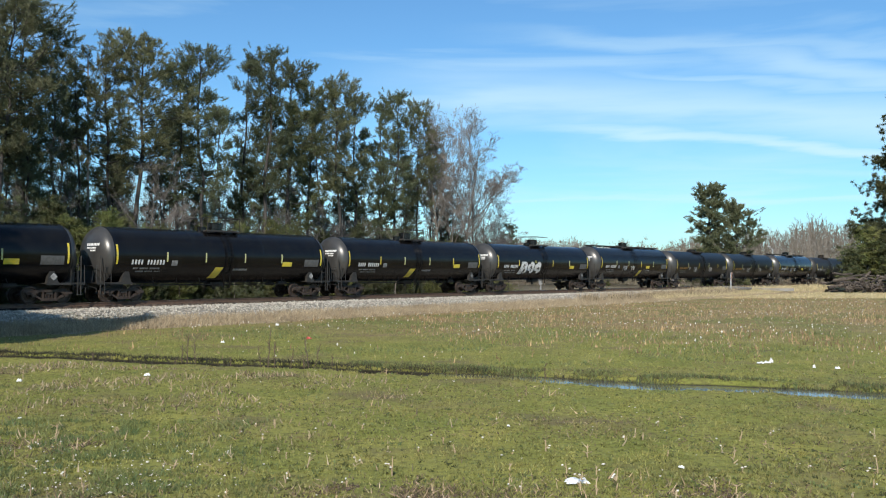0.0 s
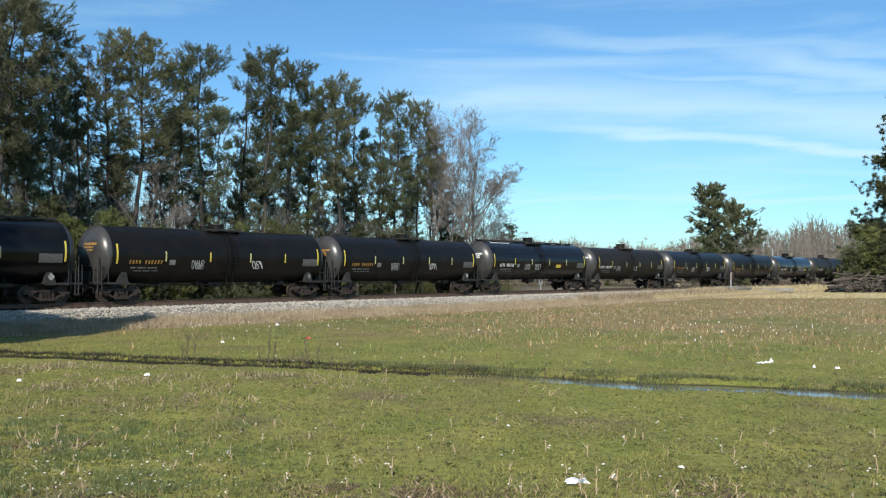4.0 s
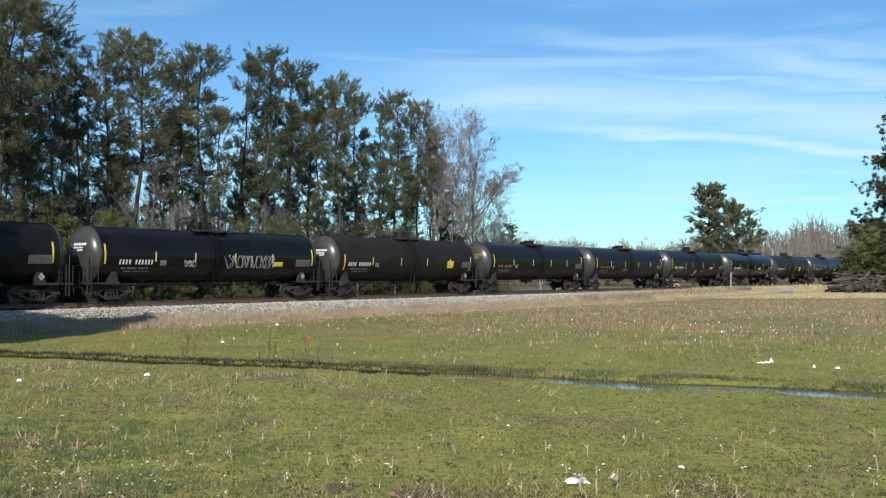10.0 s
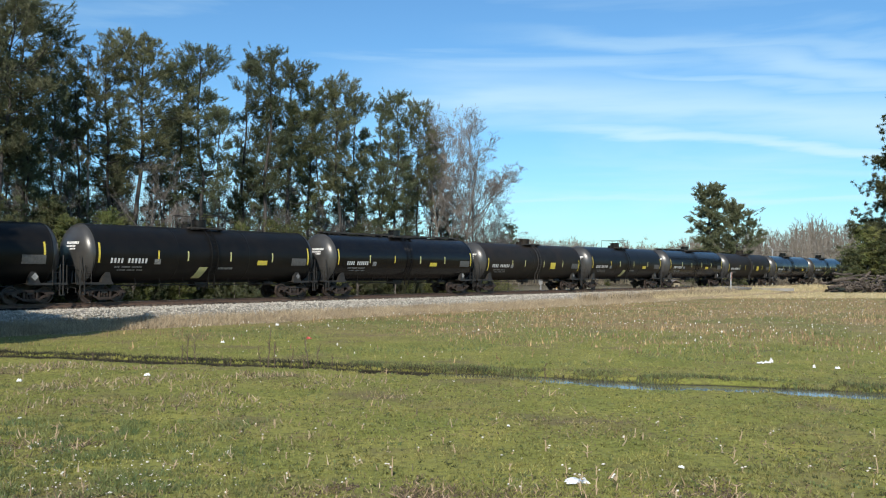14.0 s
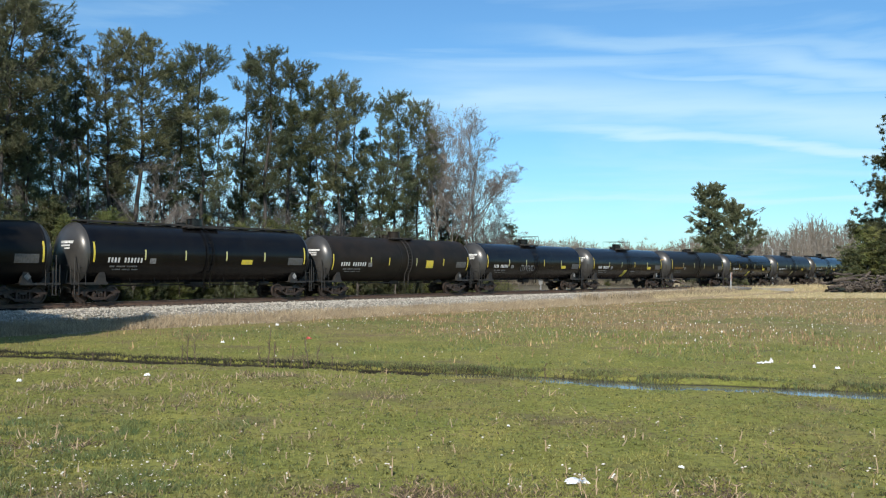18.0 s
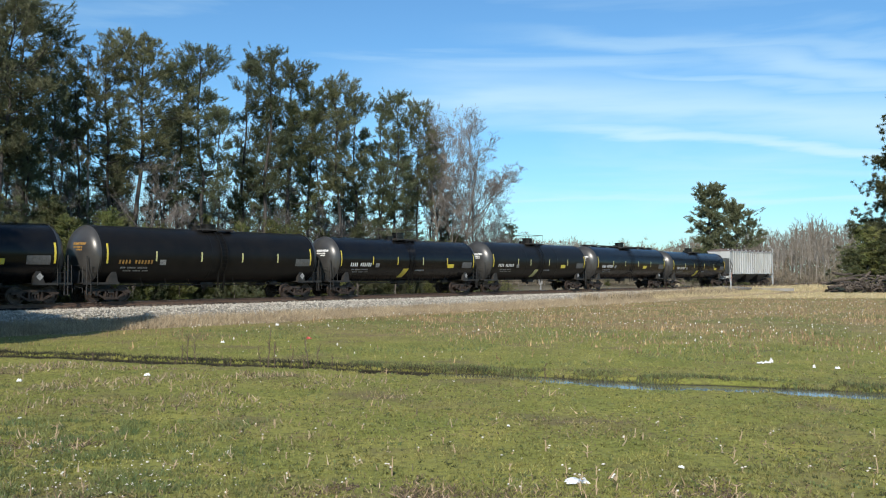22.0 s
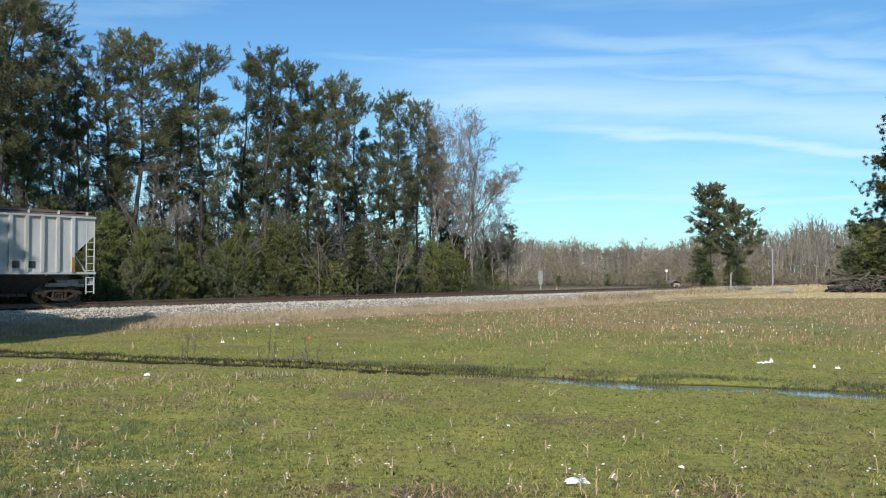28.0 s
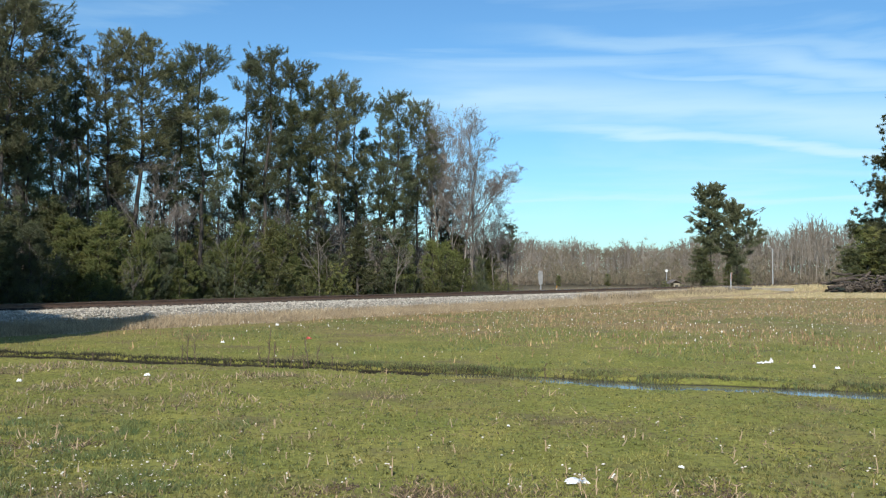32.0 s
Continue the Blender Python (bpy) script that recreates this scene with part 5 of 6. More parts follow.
def build_far_woods():
    """Leafless woods on the skyline, too far to count."""
    rng = np.random.default_rng(9)

    def many(mesh_list, spots, name, mat, label):
        """One mesh of many turned and scaled trees."""
        vs, fs, k = [], [], 0
        for (x, y, h, w), (v, f, top) in zip(spots, mesh_list):
            a = rng.uniform(0, 6.28)
            c, q = math.cos(a), math.sin(a)
            m = np.array([[c * w, -q * w, 0], [q * w, c * w, 0], [0, 0, 1.0]]) * (h / top)
            vs.append(v @ m.T + np.array([x, y, -0.1]))
            fs.append(f + k)
            k += len(v)
        tagged(new(name, soup(name, np.concatenate(vs), np.concatenate(fs), mat)), label, "woods", kind="stuff")

    def bare(seed):
        """Coarse leafless tree: a stem that forks three times, with feathery ends."""
        r = np.random.default_rng(seed)
        segs = []

        def grow(p, d, length, rad, level):
            e = p + d * length
            mid = p + d * length * 0.5 + r.normal(0, 0.03 * length, 3)
            segs.extend([[*p, *mid, rad, rad * 0.8], [*mid, *e, rad * 0.8, rad * 0.5]])
            if level == 3:
                return
            for _ in range((10, 6, 5)[level]):
                f = r.uniform(0.42 if level == 0 else 0.25, 1.0)
                w = d * r.uniform(0.7, 1.2) + r.normal(0, 0.42, 3) + np.array([0, 0, 0.25])
                grow(p + (e - p) * f, w / np.linalg.norm(w), length * r.uniform(0.26, 0.45) * (1.0 if level else 0.8), max(rad * 0.42, 0.022), level + 1)

        grow(np.zeros(3), np.array([r.normal(0, 0.03), r.normal(0, 0.03), 1.0]), 10.0, 0.12, 0)
        v, f = tubes(segs, 3)
        return v, f, v[:, 2].max()

    kinds = [bare(900 + i) for i in range(9)]

    def behind(x, y):
        return (x - BASE[0]) * NX + (y - BASE[1]) * NY < -13

    def rank(n, y0, y1, lo, hi, name, mat, label):
        spots, pick_of = [], []
        while len(spots) < n:
            b, y = rng.uniform(-0.22, 0.50), rng.uniform(y0, y1)
            if behind(b * y, y):
                clump = 1 + 0.07 * math.sin(b * 41 + y * 0.05) + 0.06 * math.sin(b * 97)
                rise = 0.035 + 0.004 * math.sin(b * 23) + 0.020 * min(1, max(0, b - 0.33) / 0.08)
                spots.append((b * y, y, (rise * y + EYE) * rng.uniform(lo, hi) * clump, rng.uniform(0.55, 1.15)))
                pick_of.append(kinds[rng.integers(len(kinds))])
        many(pick_of, spots, name, mat, label)

    rank(820, 240, 330, 0.90, 1.10, "far_woods", FAR_TWIGS, "distant leafless grey-brown woods")
    rank(240, 205, 240, 0.60, 0.98, "far_edge_trees", PALE_TWIGS, "pale leafless trees at the edge of the distant woods")
    c = []
    for i in range(7600):
        b = rng.uniform(-0.30, 0.50)
        y = rng.uniform(198, 240)
        if behind(b * y, y):
            c.append((b * y, y, abs(rng.normal(0, 2.2)) * (1 + 0.5 * math.sin(b * 60)) + 0.2))
    for i in range(13000):
        b, y = rng.uniform(-0.10, 0.50), rng.uniform(255, 320)
        c.append((b * y, y, rng.uniform(0.2, 9.8)))
    v, f = sprays(np.array(c), 12, 1.3, 0.09, rng, 1.3)
    tagged(new("far_scrub", soup("far_scrub", v, f, FAR_SCRUB)), "brown leafless scrub under the distant woods", "scrub", kind="stuff")
    for b, y, h, w in ((0.182, 200, 3.0, 1.6), (0.128, 196, 2.6, 1.5), (0.262, 205, 2.4, 1.4)):
        YOUNG[0](b * y, y, h, 30, w, new_label="low green pine before the distant woods")


build_far_woods()

# trees beyond the crossing and beside the timber heap
LONE = plant_kind("pine_tree", "double-topped pine standing alone beyond the crossing", "pine tree", "", pine_parts(401, 18, 0.36, 3.1, 1.5, SUNNY_NEEDLES, 1.4, (34, 0.38, 0.075)), TC, 18)
WIDE = plant_kind("pine_tree", "broad low-crowned pine beyond the crossing", "pine tree", "", pine_parts(404, 17, 0.30, 4.6, 1.6, SUNNY_NEEDLES, 1.4, (34, 0.38, 0.075)), TC, 17)
LONE(0.2965 * 152, 152, 18.7, 20, 1.1)
WIDE(0.3255 * 154, 154, 16.4, 160, 1.2)
CEDARS[0](0.286 * 148, 148, 7.6, 0, 1.7)
CEDARS[1](0.292 * 149, 149, 5.2, 90, 1.7)
YOUNG[1](0.325 * 150, 150, 6.4, 200, 1.3)
YOUNG[0](0.316 * 150, 150, 4.6, 80, 1.3)
YOUNG[2](0.334 * 150, 150, 4.0, 80, 1.3)
# TALL is set only out of view on the left, to shade the bank
TALL = plant_kind("cedar_tree", "tall dark cedar out of view, added for its shade", "cedar", "", pine_parts(402, 24, 0.08, 4.0, 4.2, CEDAR, 0.45, (44, 0.45, 0.085)), TC, 24)
OLD_CEDAR = plant_kind("cedar_tree", "tall dense dark cedar beside the timber heap", "cedar", "", shrub_parts(335, 24, 6.2, CEDAR, 6200, (0.36, 0.06), True), ("trunk", "foliage"), 24)
OLD_CEDAR(0.524 * 138, 138, 35.0, 0, 1.15)
OLD_CEDAR(0.55 * 144, 144, 30.0, 100, 1.1)
CEDARS[0](0.452 * 136, 136, 7.2, 10, 1.9)
CEDARS[1](0.470 * 137, 137, 10.5, 70, 1.7)
CEDARS[0](0.486 * 136, 136, 9.0, 70, 1.9)
# trees outside the view, whose shade falls on the bank
for x, y, h, w in ((-19.1, 31.0, 12.8, 0.62), (-19.6, 30.4, 11.4, 0.6), (-20.3, 31.0, 11.2, 0.8), (-20.9, 31.0, 10.4, 1.15), (-22.4, 30.5, 10.8, 1.2), (-23.9, 31.5, 10.4, 1.2), (-25.4, 31.0, 14.2, 0.75), (-27.0, 31.0, 21.0, 0.95), (-29.0, 34.5, 18.0, 1.0), (-20.2, 27.6, 9.6, 0.9)):
    TALL(x, y, h, 37 * h, w)
# more unseen trees, added to block sky light and deepen the bank's shade
for x, y, h in ((-26, 14, 13), (-29, 20, 14), (-28, 25, 12), (-33, 26, 15), (-32, 31, 13), (-36, 20, 15), (-38, 31, 15), (-30, 9, 13), (-30, 37, 13), (-35, 38, 15)):
    TALL(x, y, h, 53 * h + 7 * x, 1.3)


def build_snag(b, p, rise):
    ob = holder("dead_pine", "dead barkless pale pine snag in the wood", "dead tree")
    x, y = spot(b, -p)
    h = EYE + rise * y
    ob.matrix_basis = pose(x, y, -0.05)
    v, f = tubes([[0, 0, 0, 0.1, 0, h * 0.5, 0.12, 0.09], [0.1, 0, h * 0.5, 0.0, 0, h, 0.09, 0.04]], 6)
    part("trunk", soup("trunk", v, f, PALE_BARK, True), None, ob)
    rng = np.random.default_rng(3)
    for i in range(9):
        z = h * rng.uniform(0.55, 0.97)
        a = rng.uniform(0, 6.28)
        v, f = tubes([[0.05, 0, z, math.cos(a) * 0.9, math.sin(a) * 0.9, z + rng.uniform(0.2, 1.0), 0.04, 0.012]], 4)
        part("dead_limb", soup("dead_limb", v, f, PALE_BARK), None, ob)


build_snag(-0.395, 14, 0.245)


def build_wood_tangle():
    """Thin leafless trunks and brush deep in the wood, past counting."""
    rng = np.random.default_rng(19)
    segs, tips = [], []
    for i in range(800):
        b, p = rng.uniform(-0.62, 0.05), rng.uniform(14, 40)
        x, y = spot(b, -p)
        h = rng.uniform(4.0, 10)
        base = np.array([x, y, 0])
        top = base + np.array([rng.normal(0, 0.5), rng.normal(0, 0.5), h])
        segs.append([*base, *top, rng.uniform(0.04, 0.11), 0.015])
        for _ in range(12):
            f = rng.uniform(0.25, 0.95)
            q = base + (top - base) * f
            e = q + np.array([rng.normal(0, 0.9), rng.normal(0, 0.9), rng.uniform(0.3, 1.8)]) * (1.3 - f)
            segs.append([*q, *e, 0.022, 0.007])
            tips += [e, (q + e) / 2]
    v, f = tubes(segs, 3)
    tagged(new("wood_brush", soup("wood_brush", v, f, WOOD_TWIGS)), "thin leafless grey trunks deep in the wood", "brush", kind="stuff")
    v, f = sprays(np.array(tips), 7, 0.8, 0.03, rng, 0.5)
    tagged(new("wood_twigs", soup("wood_twigs", v, f, WOOD_TWIGS)), "fine grey twigs deep in the wood", "brush", kind="stuff")


build_wood_tangle()

# ---- grass, stubble, ditch weeds ----


def blades(n, place, length, width, up, rng, name, mat, label, lean=0.5):
    """n pointed blades at the places (x, y, z) that place gives."""
    c = place(n)
    n = len(c)
    d = rng.normal(0, lean, (n, 3))
    d[:, 2] = np.abs(d[:, 2]) * 0.4 + up
    d /= np.linalg.norm(d, axis=1, keepdims=True)
    side = np.cross(d, rng.normal(size=(n, 3)))
    side /= np.linalg.norm(side, axis=1, keepdims=True)
    ln = length * rng.uniform(0.5, 1.4, (n, 1))
    wd = width * rng.uniform(0.6, 1.4, (n, 1))
    v = np.stack([c - side * wd * 0.5, c + side * wd * 0.5, c + d * ln], axis=1).reshape(-1, 3)
    f = np.arange(len(v)).reshape(-1, 3)
    return tagged(new(name, soup(name, v, f, mat)), label, "grass", kind="stuff")


def heights(x, y):
    return np.array([ground_height(a, b) for a, b in zip(x, y)])


def patchy(x, y, scale, seed, least):
    """True where a slow noise lies over a threshold."""
    return np.array([noise.noise((a * scale, b * scale, seed)) > least for a, b in zip(x, y)])


def build_grass():
    rng = np.random.default_rng(31)

    def near_field(n):
        y = rng.uniform(7.2, 40, n)
        x = rng.uniform(-0.53, 0.53, n) * y
        d = (x - BASE[0]) * NX + (y - BASE[1]) * NY
        k = (d > 7.15) & (np.abs(y - ditch_y(x)) > 0.72)
        x, y = x[k], y[k]
        return np.stack([x, y, heights(x, y) - 0.01], 1)

    blades(170000, near_field, 0.034, 0.024, 0.8, rng, "field_grass", GRASS, "short green and yellowish field weeds")

    def tufts(n):
        y = rng.uniform(7.5, 26, n)
        x = rng.uniform(-0.53, 0.53, n) * y
        k = patchy(x, y, 0.55, 3, 0.12) & (np.abs(y - ditch_y(x)) > 0.8)
        x, y = x[k], y[k]
        return np.stack([x, y, heights(x, y) - 0.01], 1)

    blades(34000, tufts, 0.10, 0.012, 0.8, rng, "taller_grass", GRASS, "taller tufts of green grass")

    def far_field(n):
        y = rng.uniform(26, 125, n)
        x = rng.uniform(-0.5, 0.53, n) * y
        d = (x - BASE[0]) * NX + (y - BASE[1]) * NY
        k = (d > 7.15) & (np.array([ditch_side(a, b) for a, b in zip(x, y)]) > 0.9)
        x, y = x[k], y[k]
        return np.stack([x, y, heights(x, y) - 0.01], 1)

    def far_mixed(n):
        c = far_field(n)
        k = patchy(c[:, 0], c[:, 1], 0.07, 9, -0.25)
        k &= rng.random(len(c)) < np.clip((c[:, 1] + 0.40 * c[:, 0] - 31) / 20, 0.05, 1)
        return c[k]

    blades(75000, far_field, 0.10, 0.03, 0.5, rng, "stubble_weeds", GRASS, "green weeds between the stubble")
    blades(30000, far_mixed, 0.15, 0.04, 1.1, rng, "stubble", STALK, "short brown stubble of the field", 0.45)

    def standing(n):
        c = far_mixed(n)
        return c[patchy(c[:, 0], c[:, 1], 0.35, 29, -0.05)]

    blades(32000, standing, 0.22, 0.055, 1.4, rng, "standing_stalks", ORANGE_STALK, "orange-brown cotton stalks standing in the field", 0.35)

    def row_stalks(n):
        x = rng.uniform(-17, 3, n)
        y = ditch_y(x) - 2.0 - np.abs(rng.normal(0, 5.0, n))
        k = patchy(x, y, 0.5, 21, 0.02) & (rng.random(n) < np.clip((1 - x) / 8, 0.1, 1))
        x, y = x[k], y[k]
        return np.stack([x, y, heights(x, y) - 0.01], 1)

    blades(5200, row_stalks, 0.14, 0.026, 0.9, rng, "dry_stalks", DRY_GRASS, "dry pale stalk ends before the ditch", 0.6)
    blades(4200, row_stalks, 0.16, 0.024, 1.0, rng, "brown_stalks", STALK, "brown broken stalks before the ditch", 0.6)

    blades(4200, row_stalks, 0.11, 0.03, 0.7, rng, "dark_stalks", DARK_STALK, "dark broken stalks before the ditch", 0.7)

    def loose(n):
        y = 7.4 + 19 * rng.random(n) ** 1.5
        x = rng.uniform(-0.53, 0.53, n) * y
        k = patchy(x, y, 0.4, 13, 0.05)
        x, y = x[k], y[k]
        return np.stack([x, y, heights(x, y)], 1)

    blades(9000, loose, 0.09, 0.012, 0.35, rng, "dead_leaves", STALK, "brown dead stalks and leaves lying in the weeds", 0.8)

    blades(14000, loose, 0.06, 0.02, 0.3, rng, "leaf_scraps", DARK_STALK, "dark scraps of dead leaves among the weeds", 0.9)

    def bank(n):
        s = -14 + 150 * rng.random(n) ** 1.3
        p = rng.uniform(3.7, 7.1, n)
        z = np.interp(p, [3.7, 5.0, 6.6, 7.4], [0.36, 0.16, 0.04, -0.05])
        return np.stack([BASE[0] + DX * s + NX * p, BASE[1] + DY * s + NY * p, z], 1)

    blades(80000, bank, 0.30, 0.03, 0.75, rng, "bank_grass", DRY_GRASS, "dry straw-coloured grass on the railway bank", 0.5)

    def tall_bank(n):
        s = rng.uniform(58, 150, n)
        p = np.where(s > 73, rng.uniform(2.4, 6.2, n), rng.uniform(3.6, 6.2, n))
        z = np.interp(p, [2.4, 3.2, 3.7, 5.0, 6.6], [0.78, 0.58, 0.40, 0.15, 0.05])
        return np.stack([BASE[0] + DX * s + NX * p, BASE[1] + DY * s + NY * p, z], 1)

    blades(22000, tall_bank, 0.50, 0.05, 1.0, rng, "tall_bank_grass", VERGE, "tall pale dry grass hiding the foot of the ballast", 0.45)

    def far_side(n):
        s = rng.uniform(-25, 95, n)
        p = -rng.uniform(3.6, 6.6, n)
        k = np.array([noise.noise((a * 0.35, b * 0.5, 12)) > -0.2 for a, b in zip(s, p)])
        s, p = s[k], p[k]
        return np.stack([BASE[0] + DX * s + NX * p, BASE[1] + DY * s + NY * p, 0.12 + 0 * s], 1)

    blades(34000, far_side, 0.75, 0.035, 0.9, rng, "track_brush", BRUSH, "olive-brown brush on the far side of the track", 0.5)

    def mid_field(n):
        y = rng.uniform(27, 62, n)
        x = rng.uniform(-0.30, 0.45, n) * y
        d = (x - BASE[0]) * NX + (y - BASE[1]) * NY
        k = (d > 7.5) & patchy(x, y, 0.16, 63, 0.02) & (y > ditch_y(x) + 1.6)
        x, y = x[k], y[k]
        return np.stack([x, y, heights(x, y) - 0.01], 1)

    blades(30000, mid_field, 0.13, 0.03, 0.7, rng, "rank_field_grass", LUSH, "bluish-green rank grass in patches between the stubble", 0.6)

    def behind_track(n):
        s, p = rng.uniform(20, 120, n), -rng.uniform(5.5, 34, n)
        k = np.array([noise.noise((a * 0.1, b * 0.15, 4)) > -0.3 for a, b in zip(s, p)])
        s, p = s[k], p[k]
        return np.stack([BASE[0] + DX * s + NX * p, BASE[1] + DY * s + NY * p, 0 * s], 1)

    blades(26000, behind_track, 0.55, 0.06, 1.0, rng, "brown_sedge", FAR_SCRUB, "brown winter sedge behind the track", 0.45)

    def verge(n):
        y = rng.uniform(96, 135, n)
        x = rng.uniform(0.24, 0.53, n) * y
        d = (x - BASE[0]) * NX + (y - BASE[1]) * NY
        k = (d > 6) & (y > 101)
        return np.stack([x[k], y[k], 0 * x[k]], 1)

    blades(48000, verge, 0.24, 0.07, 0.5, rng, "verge_grass", VERGE, "pale mown dry grass of the road verge", 0.6)

    def weeds_by_track(n):
        s = rng.choice([47.0, 51.5, 54.0, 58.0, 60.5, 62.0, 64.5, 66, 68, 70, 71.5, 73, 75, 77, 79, 82], n) + rng.normal(0, 0.8, n)
        p = rng.normal(4.3, 0.6, n)
        return np.stack([BASE[0] + DX * s + NX * p, BASE[1] + DY * s + NY * p, 0.2 + 0 * s], 1)

    blades(2200, weeds_by_track, 0.8, 0.03, 1.3, rng, "dark_track_weeds", BRUSH, "grey-brown weeds standing in the edge of the ballast", 0.5)
    blades(6500, weeds_by_track, 0.85, 0.03, 1.3, rng, "tall_dry_weeds", DRY_GRASS, "tall dry weeds standing beside the ballast", 0.35)

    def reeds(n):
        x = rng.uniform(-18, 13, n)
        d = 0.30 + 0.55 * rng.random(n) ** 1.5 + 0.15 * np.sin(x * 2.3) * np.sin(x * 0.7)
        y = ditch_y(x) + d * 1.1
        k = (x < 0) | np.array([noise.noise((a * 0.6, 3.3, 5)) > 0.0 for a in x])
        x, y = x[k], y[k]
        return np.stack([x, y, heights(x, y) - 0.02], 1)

    blades(20000, reeds, 0.15, 0.022, 0.9, rng, "ditch_grass", REED, "dark grass on the bank of the ditch", 0.7)

    def far_bank(n):
        x = rng.uniform(-3, 15, n)
        y = ditch_y(x) + (0.75 + 1.1 * rng.random(n) ** 1.6) * 1.1
        k = patchy(x, y, 0.8, 51, -0.12)
        x, y = x[k], y[k]
        return np.stack([x, y, heights(x, y) - 0.02], 1)

    blades(7000, far_bank, 0.13, 0.022, 0.9, rng, "bank_weeds", BRUSH, "olive-brown weeds on the ditch bank", 0.6)
    blades(9000, far_bank, 0.14, 0.024, 0.9, rng, "bank_grass_tufts", LUSH, "dark green grass tufts on the ditch bank", 0.6)

    def near_lip(n):
        x = rng.uniform(-3, 13, n)
        d = rng.uniform(-1.05, -0.25, n)
        y = ditch_y(x) + d * 1.1
        k = np.array([noise.noise((a * 0.55, 7.7, 2)) > 0.10 for a in x])
        x, y = x[k], y[k]
        return np.stack([x, y, heights(x, y) - 0.02], 1)

    blades(11000, near_lip, 0.12, 0.016, 1.0, rng, "lip_grass", GRASS, "green grass hanging over the ditch", 0.4)

    def rank(n):
        y = rng.uniform(10.5, 17.0, n)
        x = -rng.uniform(0.18, 0.53, n) * y
        k = patchy(x, y, 1.5, 33, 0.02) & (rng.random(n) < np.clip((-x / y - 0.16) * 5, 0, 1))
        x, y = x[k], y[k]
        return np.stack([x, y, heights(x, y) - 0.01], 1)

    blades(30000, rank, 0.11, 0.014, 0.6, rng, "rank_grass", LUSH, "darker blue-green rank grass", 0.6)

    def rosettes(least, seed):
        """Low leafy clumps: places of their leaves, nine to a clump."""
        def place(n):
            y = 10.4 + 17 * rng.random(n) ** 1.3
            x = rng.uniform(-0.53, 0.53, n) * y
            k = patchy(x, y, 0.8, seed, least)
            x, y = np.repeat(x[k], 9), np.repeat(y[k], 9)
            x, y = x + rng.normal(0, 0.022, len(x)), y + rng.normal(0, 0.022, len(y))
            return np.stack([x, y, heights(x, y) - 0.004], 1)
        return place

    blades(9000, rosettes(-0.1, 81), 0.055, 0.022, 0.7, rng, "weed_clumps", GRASS, "low leafy clumps of yellow-green weeds", 0.6)
    blades(3600, rosettes(0.05, 87), 0.050, 0.022, 0.6, rng, "green_clumps", LUSH, "low clumps of darker green weeds", 0.6)

    def mossy(n):
        y = 10.6 + 15 * rng.random(n) ** 1.4
        x = rng.uniform(-0.53, 0.53, n) * y
        k = patchy(x, y, 4.5, 61, 0.22)
        x, y = x[k], y[k]
        return np.stack([x, y, heights(x, y) - 0.005], 1)

    blades(60000, mossy, 0.05, 0.03, 0.5, rng, "dark_weeds", SHADY_WEED, "dark green low weed rosettes", 0.8)

    def bare_patch(n):
        t = rng.choice(5, n)
        cx, cy, w = np.array([-0.6, -0.2, 3.4, -4.6, -6.4])[t], np.array([11.4, 11.0, 11.3, 10.9, 14.4])[t], np.array([0.9, 0.7, 0.6, 0.6, 0.8])[t]
        x, y = cx + rng.normal(0, 1, n) * w, cy + rng.normal(0, 0.35, n)
        k = patchy(x, y, 1.8, 71, -0.1)
        x, y = x[k], y[k]
        return np.stack([x, y, heights(x, y)], 1)

    blades(5200, bare_patch, 0.07, 0.02, 0.25, rng, "dead_patch", DARK_STALK, "brown dead leaves lying in bare patches", 0.9)
    blades(900, bare_patch, 0.13, 0.018, 0.6, rng, "patch_stalks", STALK, "tan dead stalks on the bare patches", 0.9)

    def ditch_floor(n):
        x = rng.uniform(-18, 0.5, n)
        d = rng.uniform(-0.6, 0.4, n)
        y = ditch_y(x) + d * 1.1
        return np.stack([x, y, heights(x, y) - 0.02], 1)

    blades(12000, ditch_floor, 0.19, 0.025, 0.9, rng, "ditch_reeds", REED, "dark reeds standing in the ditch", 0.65)


